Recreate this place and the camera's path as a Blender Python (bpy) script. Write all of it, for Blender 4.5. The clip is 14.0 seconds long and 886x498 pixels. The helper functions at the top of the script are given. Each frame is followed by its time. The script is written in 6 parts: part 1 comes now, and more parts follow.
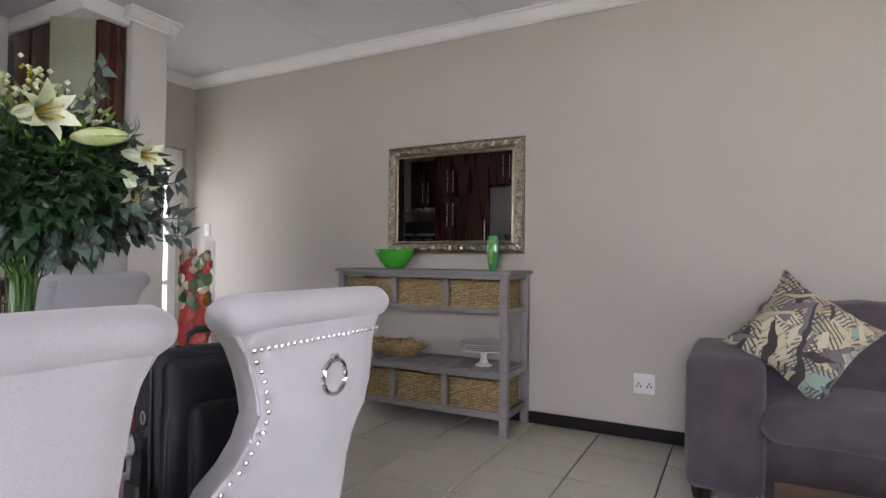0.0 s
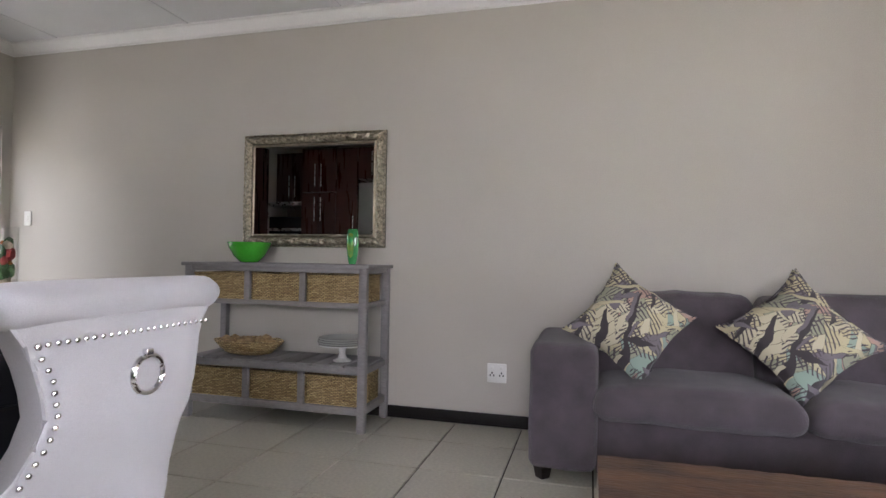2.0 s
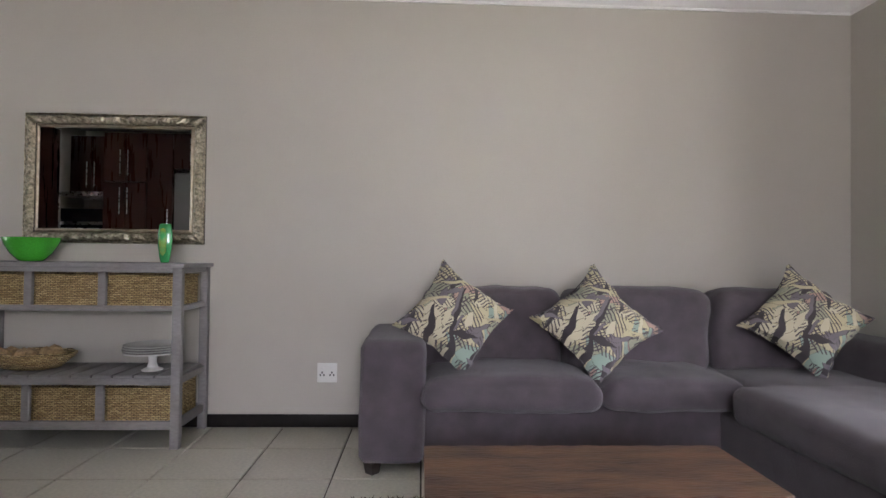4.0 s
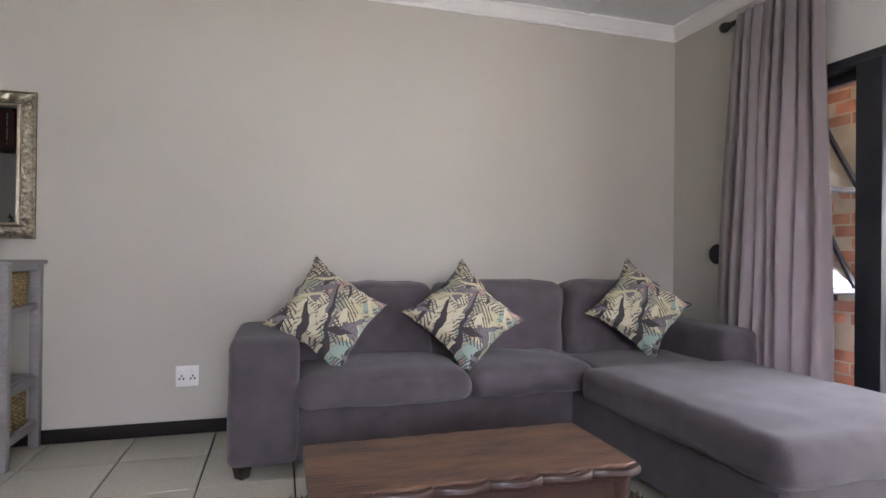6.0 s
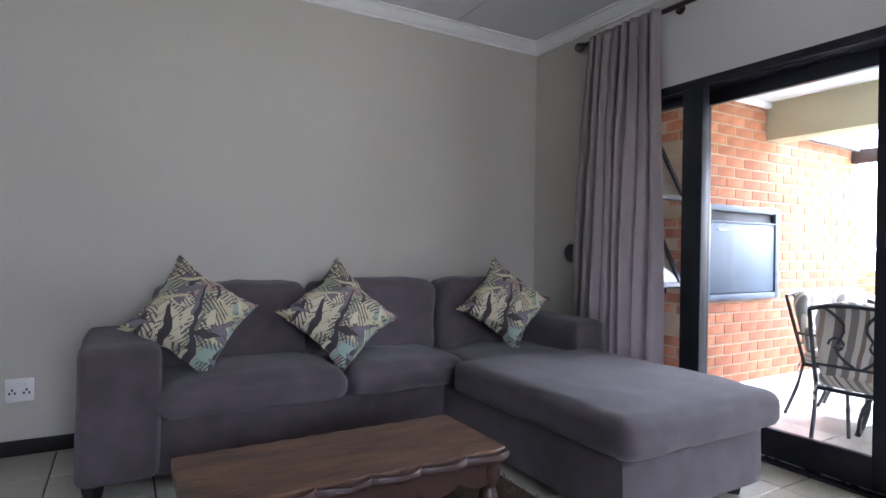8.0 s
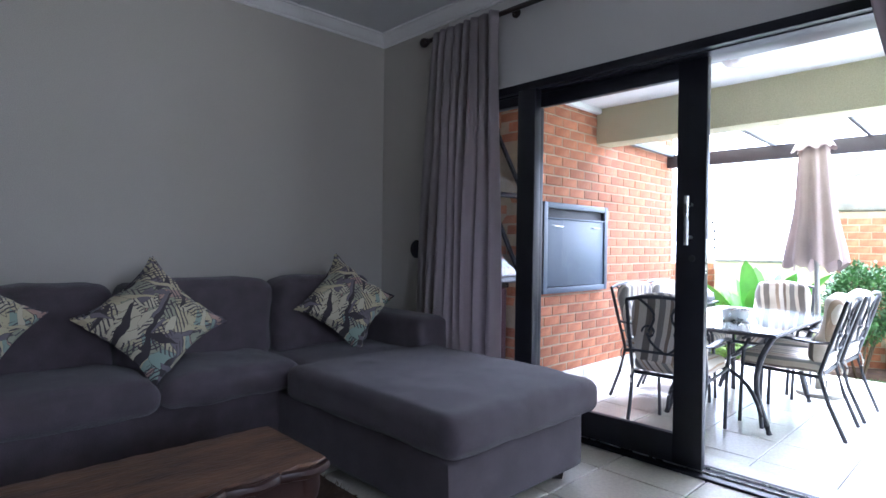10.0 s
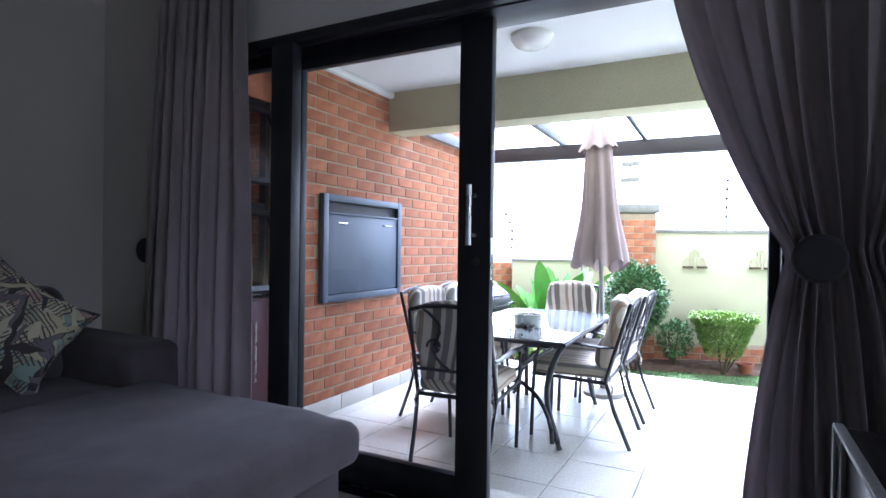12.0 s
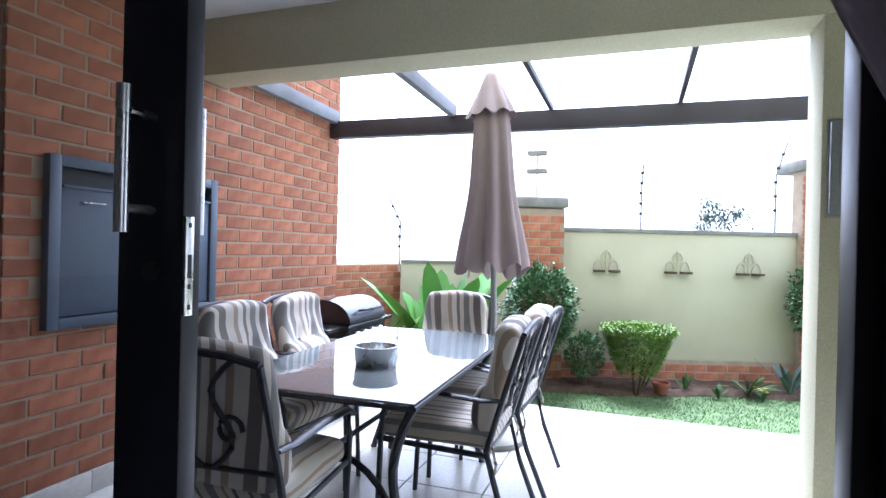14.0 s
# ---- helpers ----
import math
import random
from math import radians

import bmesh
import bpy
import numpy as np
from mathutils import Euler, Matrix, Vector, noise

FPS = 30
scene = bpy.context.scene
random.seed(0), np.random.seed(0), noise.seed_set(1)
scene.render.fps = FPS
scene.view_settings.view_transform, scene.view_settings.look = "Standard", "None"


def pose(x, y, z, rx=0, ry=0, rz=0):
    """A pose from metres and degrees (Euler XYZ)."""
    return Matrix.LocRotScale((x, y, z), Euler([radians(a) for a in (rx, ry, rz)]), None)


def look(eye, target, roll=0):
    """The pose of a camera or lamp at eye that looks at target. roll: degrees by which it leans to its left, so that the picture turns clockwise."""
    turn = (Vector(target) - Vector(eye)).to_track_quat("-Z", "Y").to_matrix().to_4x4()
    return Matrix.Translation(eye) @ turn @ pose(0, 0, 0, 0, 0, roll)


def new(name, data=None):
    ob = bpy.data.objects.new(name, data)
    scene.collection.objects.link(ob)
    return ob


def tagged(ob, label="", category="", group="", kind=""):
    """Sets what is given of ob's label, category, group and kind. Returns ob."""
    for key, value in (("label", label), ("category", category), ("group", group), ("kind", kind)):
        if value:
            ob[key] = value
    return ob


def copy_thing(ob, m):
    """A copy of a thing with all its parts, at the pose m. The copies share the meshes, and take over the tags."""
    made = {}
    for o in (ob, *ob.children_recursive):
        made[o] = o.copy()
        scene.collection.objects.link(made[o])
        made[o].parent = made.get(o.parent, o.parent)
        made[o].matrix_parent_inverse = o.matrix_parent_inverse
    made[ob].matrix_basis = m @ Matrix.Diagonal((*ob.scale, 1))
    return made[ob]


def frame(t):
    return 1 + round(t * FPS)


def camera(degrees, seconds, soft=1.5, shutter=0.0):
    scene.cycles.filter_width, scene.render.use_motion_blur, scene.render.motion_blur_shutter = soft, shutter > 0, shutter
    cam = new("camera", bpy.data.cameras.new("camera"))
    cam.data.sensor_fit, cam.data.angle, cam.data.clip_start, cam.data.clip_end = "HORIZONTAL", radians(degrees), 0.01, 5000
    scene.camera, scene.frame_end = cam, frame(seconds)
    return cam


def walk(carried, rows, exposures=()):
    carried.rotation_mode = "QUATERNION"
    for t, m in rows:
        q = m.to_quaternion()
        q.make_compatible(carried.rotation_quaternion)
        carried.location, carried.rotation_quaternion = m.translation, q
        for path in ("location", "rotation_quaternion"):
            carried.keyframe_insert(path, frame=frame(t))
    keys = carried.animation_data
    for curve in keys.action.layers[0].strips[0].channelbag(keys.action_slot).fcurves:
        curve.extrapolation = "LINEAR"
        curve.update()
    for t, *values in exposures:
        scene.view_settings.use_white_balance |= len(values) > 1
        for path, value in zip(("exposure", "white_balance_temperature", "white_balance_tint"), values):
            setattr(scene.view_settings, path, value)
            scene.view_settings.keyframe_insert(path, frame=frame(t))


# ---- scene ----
cam = camera(77.3, 14.0)
PATH = [
    (0, (1.130, 0.447, 1.075), (0.198, 2.216, 1.113), 0.6),
    (0.5, (1.145, 0.455, 1.065), (0.312, 2.273, 1.108), 0.9),
    (1, (1.165, 0.470, 1.058), (0.432, 2.330, 1.103), 0.9),
    (1.5, (1.185, 0.487, 1.052), (0.557, 2.385, 1.097), 0.8),
    (2, (1.210, 0.505, 1.050), (0.695, 2.437, 1.087), 0.9),
    (2.5, (1.230, 0.517, 1.050), (0.833, 2.477, 1.083), 0.7),
    (3, (1.235, 0.522, 1.050), (1.008, 2.509, 1.085), 0.8),
    (5.5, (1.175, 0.492, 1.065), (1.617, 2.443, 1.084), 0.4),
    (6, (1.155, 0.483, 1.075), (1.719, 2.402, 1.084), 0.6),
    (6.5, (1.135, 0.476, 1.085), (1.807, 2.360, 1.090), 0.8),
    (7, (1.115, 0.470, 1.093), (1.896, 2.311, 1.092), 0.8),
    (7.5, (1.100, 0.463, 1.098), (1.991, 2.253, 1.093), 0.9),
    (8, (1.092, 0.457, 1.100), (2.094, 2.188, 1.095), 0.9),
    (10.5, (1.400, 0.443, 1.115), (2.904, 1.762, 1.099), 0.8),
    (11, (1.553, 0.522, 1.115), (3.185, 1.679, 1.104), 0.9),
    (11.5, (1.750, 0.583, 1.115), (3.469, 1.606, 1.107), 1.1),
    (12, (2.010, 0.642, 1.118), (3.779, 1.574, 1.109), 0.8),
    (12.5, (2.325, 0.703, 1.123), (4.132, 1.560, 1.119), 1.2),
    (13, (2.650, 0.737, 1.120), (4.497, 1.504, 1.114), 1.2),
    (13.5, (2.982, 0.760, 1.118), (4.849, 1.478, 1.112), 1.2),
    (14, (3.322, 0.788, 1.112), (5.211, 1.445, 1.108), 1.4),
]
EXPOSURES = [(0.0, 5.25, 6000, 20), (3.0, 5.24, 6000, 19), (6.5, 5.43, 5850, 20), (8.0, 4.82, 5400, 17), (10.3, 3.95, 5050, 17), (11.0, 3.65, 5050, 17), (12.5, 3.22, 5000, 17), (13.5, 2.8, 5050, 17), (14.0, 2.42, 5100, 18)]
walk(cam, [(t, look(eye, target, roll)) for t, eye, target, roll in PATH], EXPOSURES)

# ---- light ----
world = bpy.data.worlds.new("overcast_sky")
scene.world = world
world.use_nodes = True
wn, wl = world.node_tree.nodes, world.node_tree.links
sky = wn.new("ShaderNodeTexSky")
sky.sky_type, sky.sun_disc = "NISHITA", False
sky.sun_elevation, sky.sun_rotation = radians(58), radians(75)
sky.dust_density, sky.air_density = 4.0, 1.2
grey = wn.new("ShaderNodeHueSaturation")
grey.inputs["Saturation"].default_value = 0.18
wl.new(sky.outputs[0], grey.inputs["Color"])
wl.new(grey.outputs[0], wn["Background"].inputs[0])
wn["Background"].inputs[1].default_value = 0.15

sun_data = bpy.data.lights.new("sun", "SUN")
sun_data.energy, sun_data.angle, sun_data.color = 1.8, radians(25), (1.0, 0.97, 0.92)
sun = new("sun", sun_data)
sun.matrix_world = look((9, 2.2, 12), (5.5, 1.2, 0))


# daylight entering by the wide window behind the dining corner
day = bpy.data.lights.new("south_window_daylight", "AREA")
day.shape, day.size, day.size_y, day.energy, day.color = "RECTANGLE", 1.9, 1.15, 0.78, (1.0, 0.925, 0.83)
day_ob = new("south_window_daylight", day)
day_ob.matrix_world = look((1.5, -2.95, 1.6), (1.5, 0.0, 1.6))


# ---- materials ----
def material(name, color, rough=0.6, metal=0.0, vary=0.12, scale=6.0, fine=120.0, bump=0.08, second=None, spec=0.5, island=0.0, stretch=(1, 1, 1), sheen=0.0, rvar=0.08):
    """A surface of one colour with stains at a large scale, grain at a fine one, and relief."""
    m = bpy.data.materials.new(name)
    m.use_nodes = True
    n, l = m.node_tree.nodes, m.node_tree.links
    b = n["Principled BSDF"]
    b.inputs["Metallic"].default_value = metal
    b.inputs["Specular IOR Level"].default_value = spec
    if sheen:
        b.inputs["Sheen Weight"].default_value = sheen
    tc = n.new("ShaderNodeTexCoord")
    mp = n.new("ShaderNodeMapping")
    mp.inputs["Scale"].default_value = stretch
    l.new(tc.outputs["Object"], mp.inputs[0])
    big, small = n.new("ShaderNodeTexNoise"), n.new("ShaderNodeTexNoise")
    big.inputs["Scale"].default_value, small.inputs["Scale"].default_value = scale, fine
    big.inputs["Detail"].default_value = 5
    small.inputs["Detail"].default_value = 3
    l.new(mp.outputs[0], big.inputs[0]), l.new(mp.outputs[0], small.inputs[0])
    ramp = n.new("ShaderNodeValToRGB")
    c2 = second or tuple(c * (1 - vary) for c in color)
    ramp.color_ramp.elements[0].position, ramp.color_ramp.elements[1].position = 0.32, 0.68
    ramp.color_ramp.elements[0].color, ramp.color_ramp.elements[1].color = (*c2, 1), (*color, 1)
    l.new(big.outputs["Fac"], ramp.inputs[0])
    mix = n.new("ShaderNodeMix")
    mix.data_type, mix.blend_type = "RGBA", "OVERLAY"
    mix.inputs["Factor"].default_value = 0.25
    l.new(ramp.outputs[0], mix.inputs["A"]), l.new(small.outputs["Fac"], mix.inputs["B"])
    out = mix.outputs["Result"]
    if island:
        info = n.new("ShaderNodeObjectInfo")
        geo = n.new("ShaderNodeNewGeometry")
        add = n.new("ShaderNodeMath")
        add.operation = "ADD"
        l.new(info.outputs["Random"], add.inputs[0]), l.new(geo.outputs["Random Per Island"], add.inputs[1])
        fr = n.new("ShaderNodeMath")
        fr.operation = "FRACT"
        l.new(add.outputs[0], fr.inputs[0])
        mr = n.new("ShaderNodeMapRange")
        mr.inputs["To Min"].default_value, mr.inputs["To Max"].default_value = 1 - island, 1 + island
        l.new(fr.outputs[0], mr.inputs["Value"])
        hs = n.new("ShaderNodeHueSaturation")
        l.new(out, hs.inputs["Color"]), l.new(mr.outputs[0], hs.inputs["Value"])
        out = hs.outputs[0]
    l.new(out, b.inputs["Base Color"])
    rr = n.new("ShaderNodeMapRange")
    rr.inputs["To Min"].default_value, rr.inputs["To Max"].default_value = max(0.0, rough - rvar), min(1, rough + rvar)
    l.new(big.outputs["Fac"], rr.inputs["Value"]), l.new(rr.outputs[0], b.inputs["Roughness"])
    if bump:
        bp = n.new("ShaderNodeBump")
        bp.inputs["Strength"].default_value, bp.inputs["Distance"].default_value = bump, 0.004
        l.new(small.outputs["Fac"], bp.inputs["Height"]), l.new(bp.outputs[0], b.inputs["Normal"])
    return m


def glass_material(name, tint=(1, 1, 1), rough=0.0):
    """Thin clear pane: mostly see-through, with a mirror-like gloss."""
    m = bpy.data.materials.new(name)
    m.use_nodes = True
    n, l = m.node_tree.nodes, m.node_tree.links
    n.remove(n["Principled BSDF"])
    tr, gl, mx, lw = n.new("ShaderNodeBsdfTransparent"), n.new("ShaderNodeBsdfGlossy"), n.new("ShaderNodeMixShader"), n.new("ShaderNodeLayerWeight")
    tr.inputs[0].default_value = (*tint, 1)
    gl.inputs["Roughness"].default_value = rough
    lw.inputs[0].default_value = 0.5
    pw, ma = n.new("ShaderNodeMath"), n.new("ShaderNodeMath")
    pw.operation, pw.inputs[1].default_value = "POWER", 4.0
    ma.operation, ma.inputs[1].default_value, ma.inputs[2].default_value = "MULTIPLY_ADD", 0.5, 0.03
    l.new(lw.outputs["Facing"], pw.inputs[0]), l.new(pw.outputs[0], ma.inputs[0])
    l.new(ma.outputs[0], mx.inputs[0]), l.new(tr.outputs[0], mx.inputs[1]), l.new(gl.outputs[0], mx.inputs[2])
    l.new(mx.outputs[0], n["Material Output"].inputs[0])
    return m


def stripe_material(name, wrap, period, bands):
    """Woven stripes across the object that run on down its sides (wrap: the axis of depth); bands: (start, colour) in one period."""
    m = material(name, (0.5, 0.5, 0.5), rough=0.9, fine=400, bump=0.2, sheen=0.2)
    n, l = m.node_tree.nodes, m.node_tree.links
    tc, sep = n.new("ShaderNodeTexCoord"), n.new("ShaderNodeSeparateXYZ")
    l.new(tc.outputs["Object"], sep.inputs[0])
    mul, fr = n.new("ShaderNodeMath"), n.new("ShaderNodeMath")
    mul.operation, mul.inputs[1].default_value, fr.operation = "MULTIPLY_ADD", 1 / period, "FRACT"
    mul.inputs[2].default_value = 10.5
    side = n.new("ShaderNodeMath")
    side.operation, side.inputs[1].default_value = "MULTIPLY_ADD", 0.9
    l.new(sep.outputs[wrap], side.inputs[0]), l.new(sep.outputs[0], side.inputs[2])
    l.new(side.outputs[0], mul.inputs[0]), l.new(mul.outputs[0], fr.inputs[0])
    r = n.new("ShaderNodeValToRGB")
    r.color_ramp.interpolation = "CONSTANT"
    for k, (pos, col) in enumerate(bands):
        e = r.color_ramp.elements[k] if k < 2 else r.color_ramp.elements.new(pos)
        e.position, e.color = pos, (*col, 1)
    l.new(fr.outputs[0], r.inputs[0]), l.new(r.outputs[0], n["Principled BSDF"].inputs["Base Color"])
    return m


def leaf_print(name):
    """Cotton print of overlapping leaves: cream, sage, mauve and pink with dark streaks."""
    m = material(name, (0.5, 0.5, 0.4), rough=0.9, fine=500, bump=0.15, sheen=0.2)
    n, l = m.node_tree.nodes, m.node_tree.links
    tc = n.new("ShaderNodeTexCoord")
    warp = n.new("ShaderNodeTexNoise")
    warp.inputs["Scale"].default_value, warp.inputs["Detail"].default_value = 9, 1
    l.new(tc.outputs["Object"], warp.inputs[0])

    def layer(turn, sx, sy, seed):
        add = n.new("ShaderNodeMix")
        add.data_type, add.blend_type = "RGBA", "ADD"
        add.inputs["Factor"].default_value = 0.07
        l.new(tc.outputs["Object"], add.inputs["A"]), l.new(warp.outputs["Color"], add.inputs["B"])
        mp = n.new("ShaderNodeMapping")
        mp.vector_type = "TEXTURE"
        mp.inputs["Rotation"].default_value, mp.inputs["Scale"].default_value, mp.inputs["Location"].default_value = (0, 0, turn), (1 / sx, 1 / sy, 1.0), (seed, seed * 2, 0)
        l.new(add.outputs["Result"], mp.inputs[0])
        v = n.new("ShaderNodeTexVoronoi")
        v.voronoi_dimensions = "2D"
        v.inputs["Scale"].default_value = 1.0
        l.new(mp.outputs[0], v.inputs["Vector"])
        sep = n.new("ShaderNodeSeparateColor")
        l.new(v.outputs["Color"], sep.inputs[0])
        return v, sep

    def ramp(src, cols):
        r = n.new("ShaderNodeValToRGB")
        r.color_ramp.interpolation = "CONSTANT"
        for k, (pos, col) in enumerate(cols):
            e = r.color_ramp.elements[k] if k < 2 else r.color_ramp.elements.new(pos)
            e.position, e.color = pos, (*col, 1)
        l.new(src, r.inputs[0])
        return r

    def over(fac, below, above):
        mx = n.new("ShaderNodeMix")
        mx.data_type = "RGBA"
        l.new(fac, mx.inputs["Factor"]), l.new(below, mx.inputs["A"])
        l.new(above, mx.inputs["B"]) if hasattr(above, "links") else None
        return mx

    def cells(turn, sx, sy, seed, cols):
        _, sp_ = layer(turn, sx, sy, seed)
        return ramp(sp_.outputs[0], cols), sp_

    cream, pale, sage, teal, mauve, pink, dark = (0.47, 0.415, 0.26), (0.51, 0.465, 0.33), (0.30, 0.305, 0.215), (0.25, 0.33, 0.275), (0.15, 0.128, 0.145), (0.38, 0.25, 0.205), (0.045, 0.036, 0.040)

    def edge_of(turn, sx, sy, seed, thin):
        """Thin dark outlines round the cells of a layer."""
        v, sp_ = layer(turn, sx, sy, seed)
        v.feature = "DISTANCE_TO_EDGE"
        lt = n.new("ShaderNodeMath")
        lt.operation, lt.inputs[1].default_value = "LESS_THAN", thin
        l.new(v.outputs["Distance"], lt.inputs[0])
        return lt.outputs[0]

    def both(a, b):
        mu = n.new("ShaderNodeMath")
        mu.operation = "MULTIPLY"
        l.new(a, mu.inputs[0]), l.new(b, mu.inputs[1])
        return mu.outputs[0]

    def blades(below, turn, sx, sy, seed, share, cols, thin):
        """Long leaves: a share of the cells, each with a dark outline."""
        col, sp_ = cells(turn, sx, sy, seed, cols)
        pk = n.new("ShaderNodeMath")
        pk.operation, pk.inputs[1].default_value = "LESS_THAN", share
        l.new(sp_.outputs[1], pk.inputs[0])
        res_ = over(pk.outputs[0], below, col.outputs[0]).outputs["Result"]
        mx = over(both(pk.outputs[0], edge_of(turn, sx, sy, seed, thin)), res_, None)
        mx.inputs["B"].default_value = (*dark, 1)
        return mx.outputs["Result"]

    def veins(below, turn, scale, seed, least):
        """Fine dark leaf veins, gathered in patches."""
        mp = n.new("ShaderNodeMapping")
        mp.inputs["Rotation"].default_value, mp.inputs["Location"].default_value = (0, 0, turn), (seed, seed, 0)
        l.new(tc.outputs["Object"], mp.inputs[0])
        wv, ns = n.new("ShaderNodeTexWave"), n.new("ShaderNodeTexNoise")
        wv.inputs["Scale"].default_value, wv.inputs["Distortion"].default_value, wv.inputs["Detail"].default_value, wv.inputs["Detail Scale"].default_value = scale, 7.0, 1.5, 0.7
        ns.inputs["Scale"].default_value, ns.inputs["Detail"].default_value = 9.0, 1.0
        l.new(mp.outputs[0], wv.inputs[0]), l.new(mp.outputs[0], ns.inputs[0])
        a, b = n.new("ShaderNodeMath"), n.new("ShaderNodeMath")
        a.operation, a.inputs[1].default_value = "GREATER_THAN", 0.72
        b.operation, b.inputs[1].default_value = "GREATER_THAN", least
        l.new(wv.outputs["Fac"], a.inputs[0]), l.new(ns.outputs["Fac"], b.inputs[0])
        mx = over(both(a.outputs[0], b.outputs[0]), below, None)
        mx.inputs["B"].default_value = (0.075, 0.062, 0.068, 1)
        return mx.outputs["Result"]

    base, _ = cells(0.5, 6.0, 10.0, 3.0, [(0, cream), (0.30, sage), (0.46, pale), (0.62, teal), (0.76, cream), (0.92, mauve)])
    res = base.outputs[0]
    res = blades(res, 1.25, 6.5, 17.0, 5.0, 0.46, [(0, cream), (0.30, teal), (0.52, mauve), (0.64, sage), (0.86, pink)], 0.02)
    res = blades(res, -0.6, 7.0, 20.0, 8.0, 0.36, [(0, pale), (0.34, sage), (0.52, mauve), (0.62, cream), (0.90, pink)], 0.02)
    res = veins(res, 0.5, 16.0, 1.0, 0.50)
    res = veins(res, 2.0, 19.0, 5.0, 0.50)
    res = blades(res, 0.3, 8.5, 44.0, 2.0, 0.16, [(0, dark), (0.40, mauve), (0.60, pale)], 0.02)
    res = blades(res, 2.2, 8.5, 48.0, 6.0, 0.16, [(0, dark), (0.45, cream), (0.75, mauve)], 0.02)
    l.new(res, n["Principled BSDF"].inputs["Base Color"])
    return m


M_WALL = material("wall_paint", (0.49, 0.46, 0.407), 0.75, vary=0.05, scale=1.3, fine=220, bump=0.12)
M_WHITEWALL = material("pale_wall_paint", (0.62, 0.60, 0.57), 0.75, vary=0.05, scale=1.3, fine=220, bump=0.12)
M_CEIL = material("ceiling_paint", (0.72, 0.72, 0.72), 0.8, vary=0.04, scale=1.5, fine=150, bump=0.05)
M_CORNICE = material("cornice_paint", (0.80, 0.79, 0.77), 0.6, vary=0.04, bump=0.03)
M_TILE = material("floor_tile", (0.48, 0.45, 0.375), 0.3, vary=0.04, scale=2.2, fine=60, bump=0.02, island=0.035, rvar=0.02)
M_GROUT = material("grout", (0.05, 0.038, 0.028), 0.9, vary=0.3, scale=9)
M_PTILE = material("patio_tile", (0.56, 0.55, 0.51), 0.25, vary=0.05, scale=4, fine=60, bump=0.02, island=0.035, rvar=0.03)
M_PGROUT = material("patio_grout", (0.30, 0.28, 0.24), 0.9, vary=0.3, scale=9)
M_SKIRTB = material("dark_skirting", (0.012, 0.009, 0.008), 0.6, vary=0.3, scale=12, spec=0.2)
M_FRAME = material("dark_frame_paint", (0.015, 0.015, 0.022), 0.4, spec=0.35, vary=0.3, scale=8, fine=200, bump=0.04)
M_STEEL = material("brushed_steel", (0.62, 0.62, 0.60), 0.28, 1.0, vary=0.08, scale=20)
M_CHROME = material("chrome", (0.75, 0.75, 0.76), 0.08, 1.0, vary=0.05, bump=0, rvar=0.04)
M_PANE = glass_material("window_glass")
M_FRONTPANE = glass_material("grey_front_door_glass", (0.62, 0.62, 0.61))
M_CURTAIN = material("curtain_cloth", (0.37, 0.325, 0.325), 0.75, vary=0.1, scale=5, fine=500, bump=0.15, sheen=0.3)
def let_light_through(m, share):
    """Thin cloth: a share of the light passes through it."""
    n, l = m.node_tree.nodes, m.node_tree.links
    t, mx = n.new("ShaderNodeBsdfTranslucent"), n.new("ShaderNodeMixShader")
    t.inputs[0].default_value = (0.46, 0.415, 0.435, 1)
    mx.inputs[0].default_value = share
    l.new(n["Principled BSDF"].outputs[0], mx.inputs[1]), l.new(t.outputs[0], mx.inputs[2])
    l.new(mx.outputs[0], n["Material Output"].inputs[0])


let_light_through(M_CURTAIN, 0.42)
M_TIE = material("tieback_cloth", (0.022, 0.019, 0.024), 0.8, vary=0.2, fine=300)
M_ROD = material("dark_wood_rod", (0.03, 0.018, 0.015), 0.35, vary=0.3)
M_SOFA = material("sofa_cloth", (0.088, 0.070, 0.080), 0.95, vary=0.34, scale=9, fine=260, bump=0.9, sheen=0.18)
M_FOOT = material("dark_wood_foot", (0.02, 0.014, 0.012), 0.4, vary=0.3)
M_LEAF = leaf_print("leaf_print_cotton")
M_GREYWOOD = material("grey_painted_wood", (0.25, 0.235, 0.235), 0.6, vary=0.16, scale=7, fine=90, bump=0.12, stretch=(0.3, 1, 1))
M_WICKER = material("wicker", (0.46, 0.335, 0.15), 0.7, vary=0.5, scale=60, fine=260, bump=0.5, second=(0.11, 0.065, 0.026), stretch=(0.4, 0.4, 1.5))
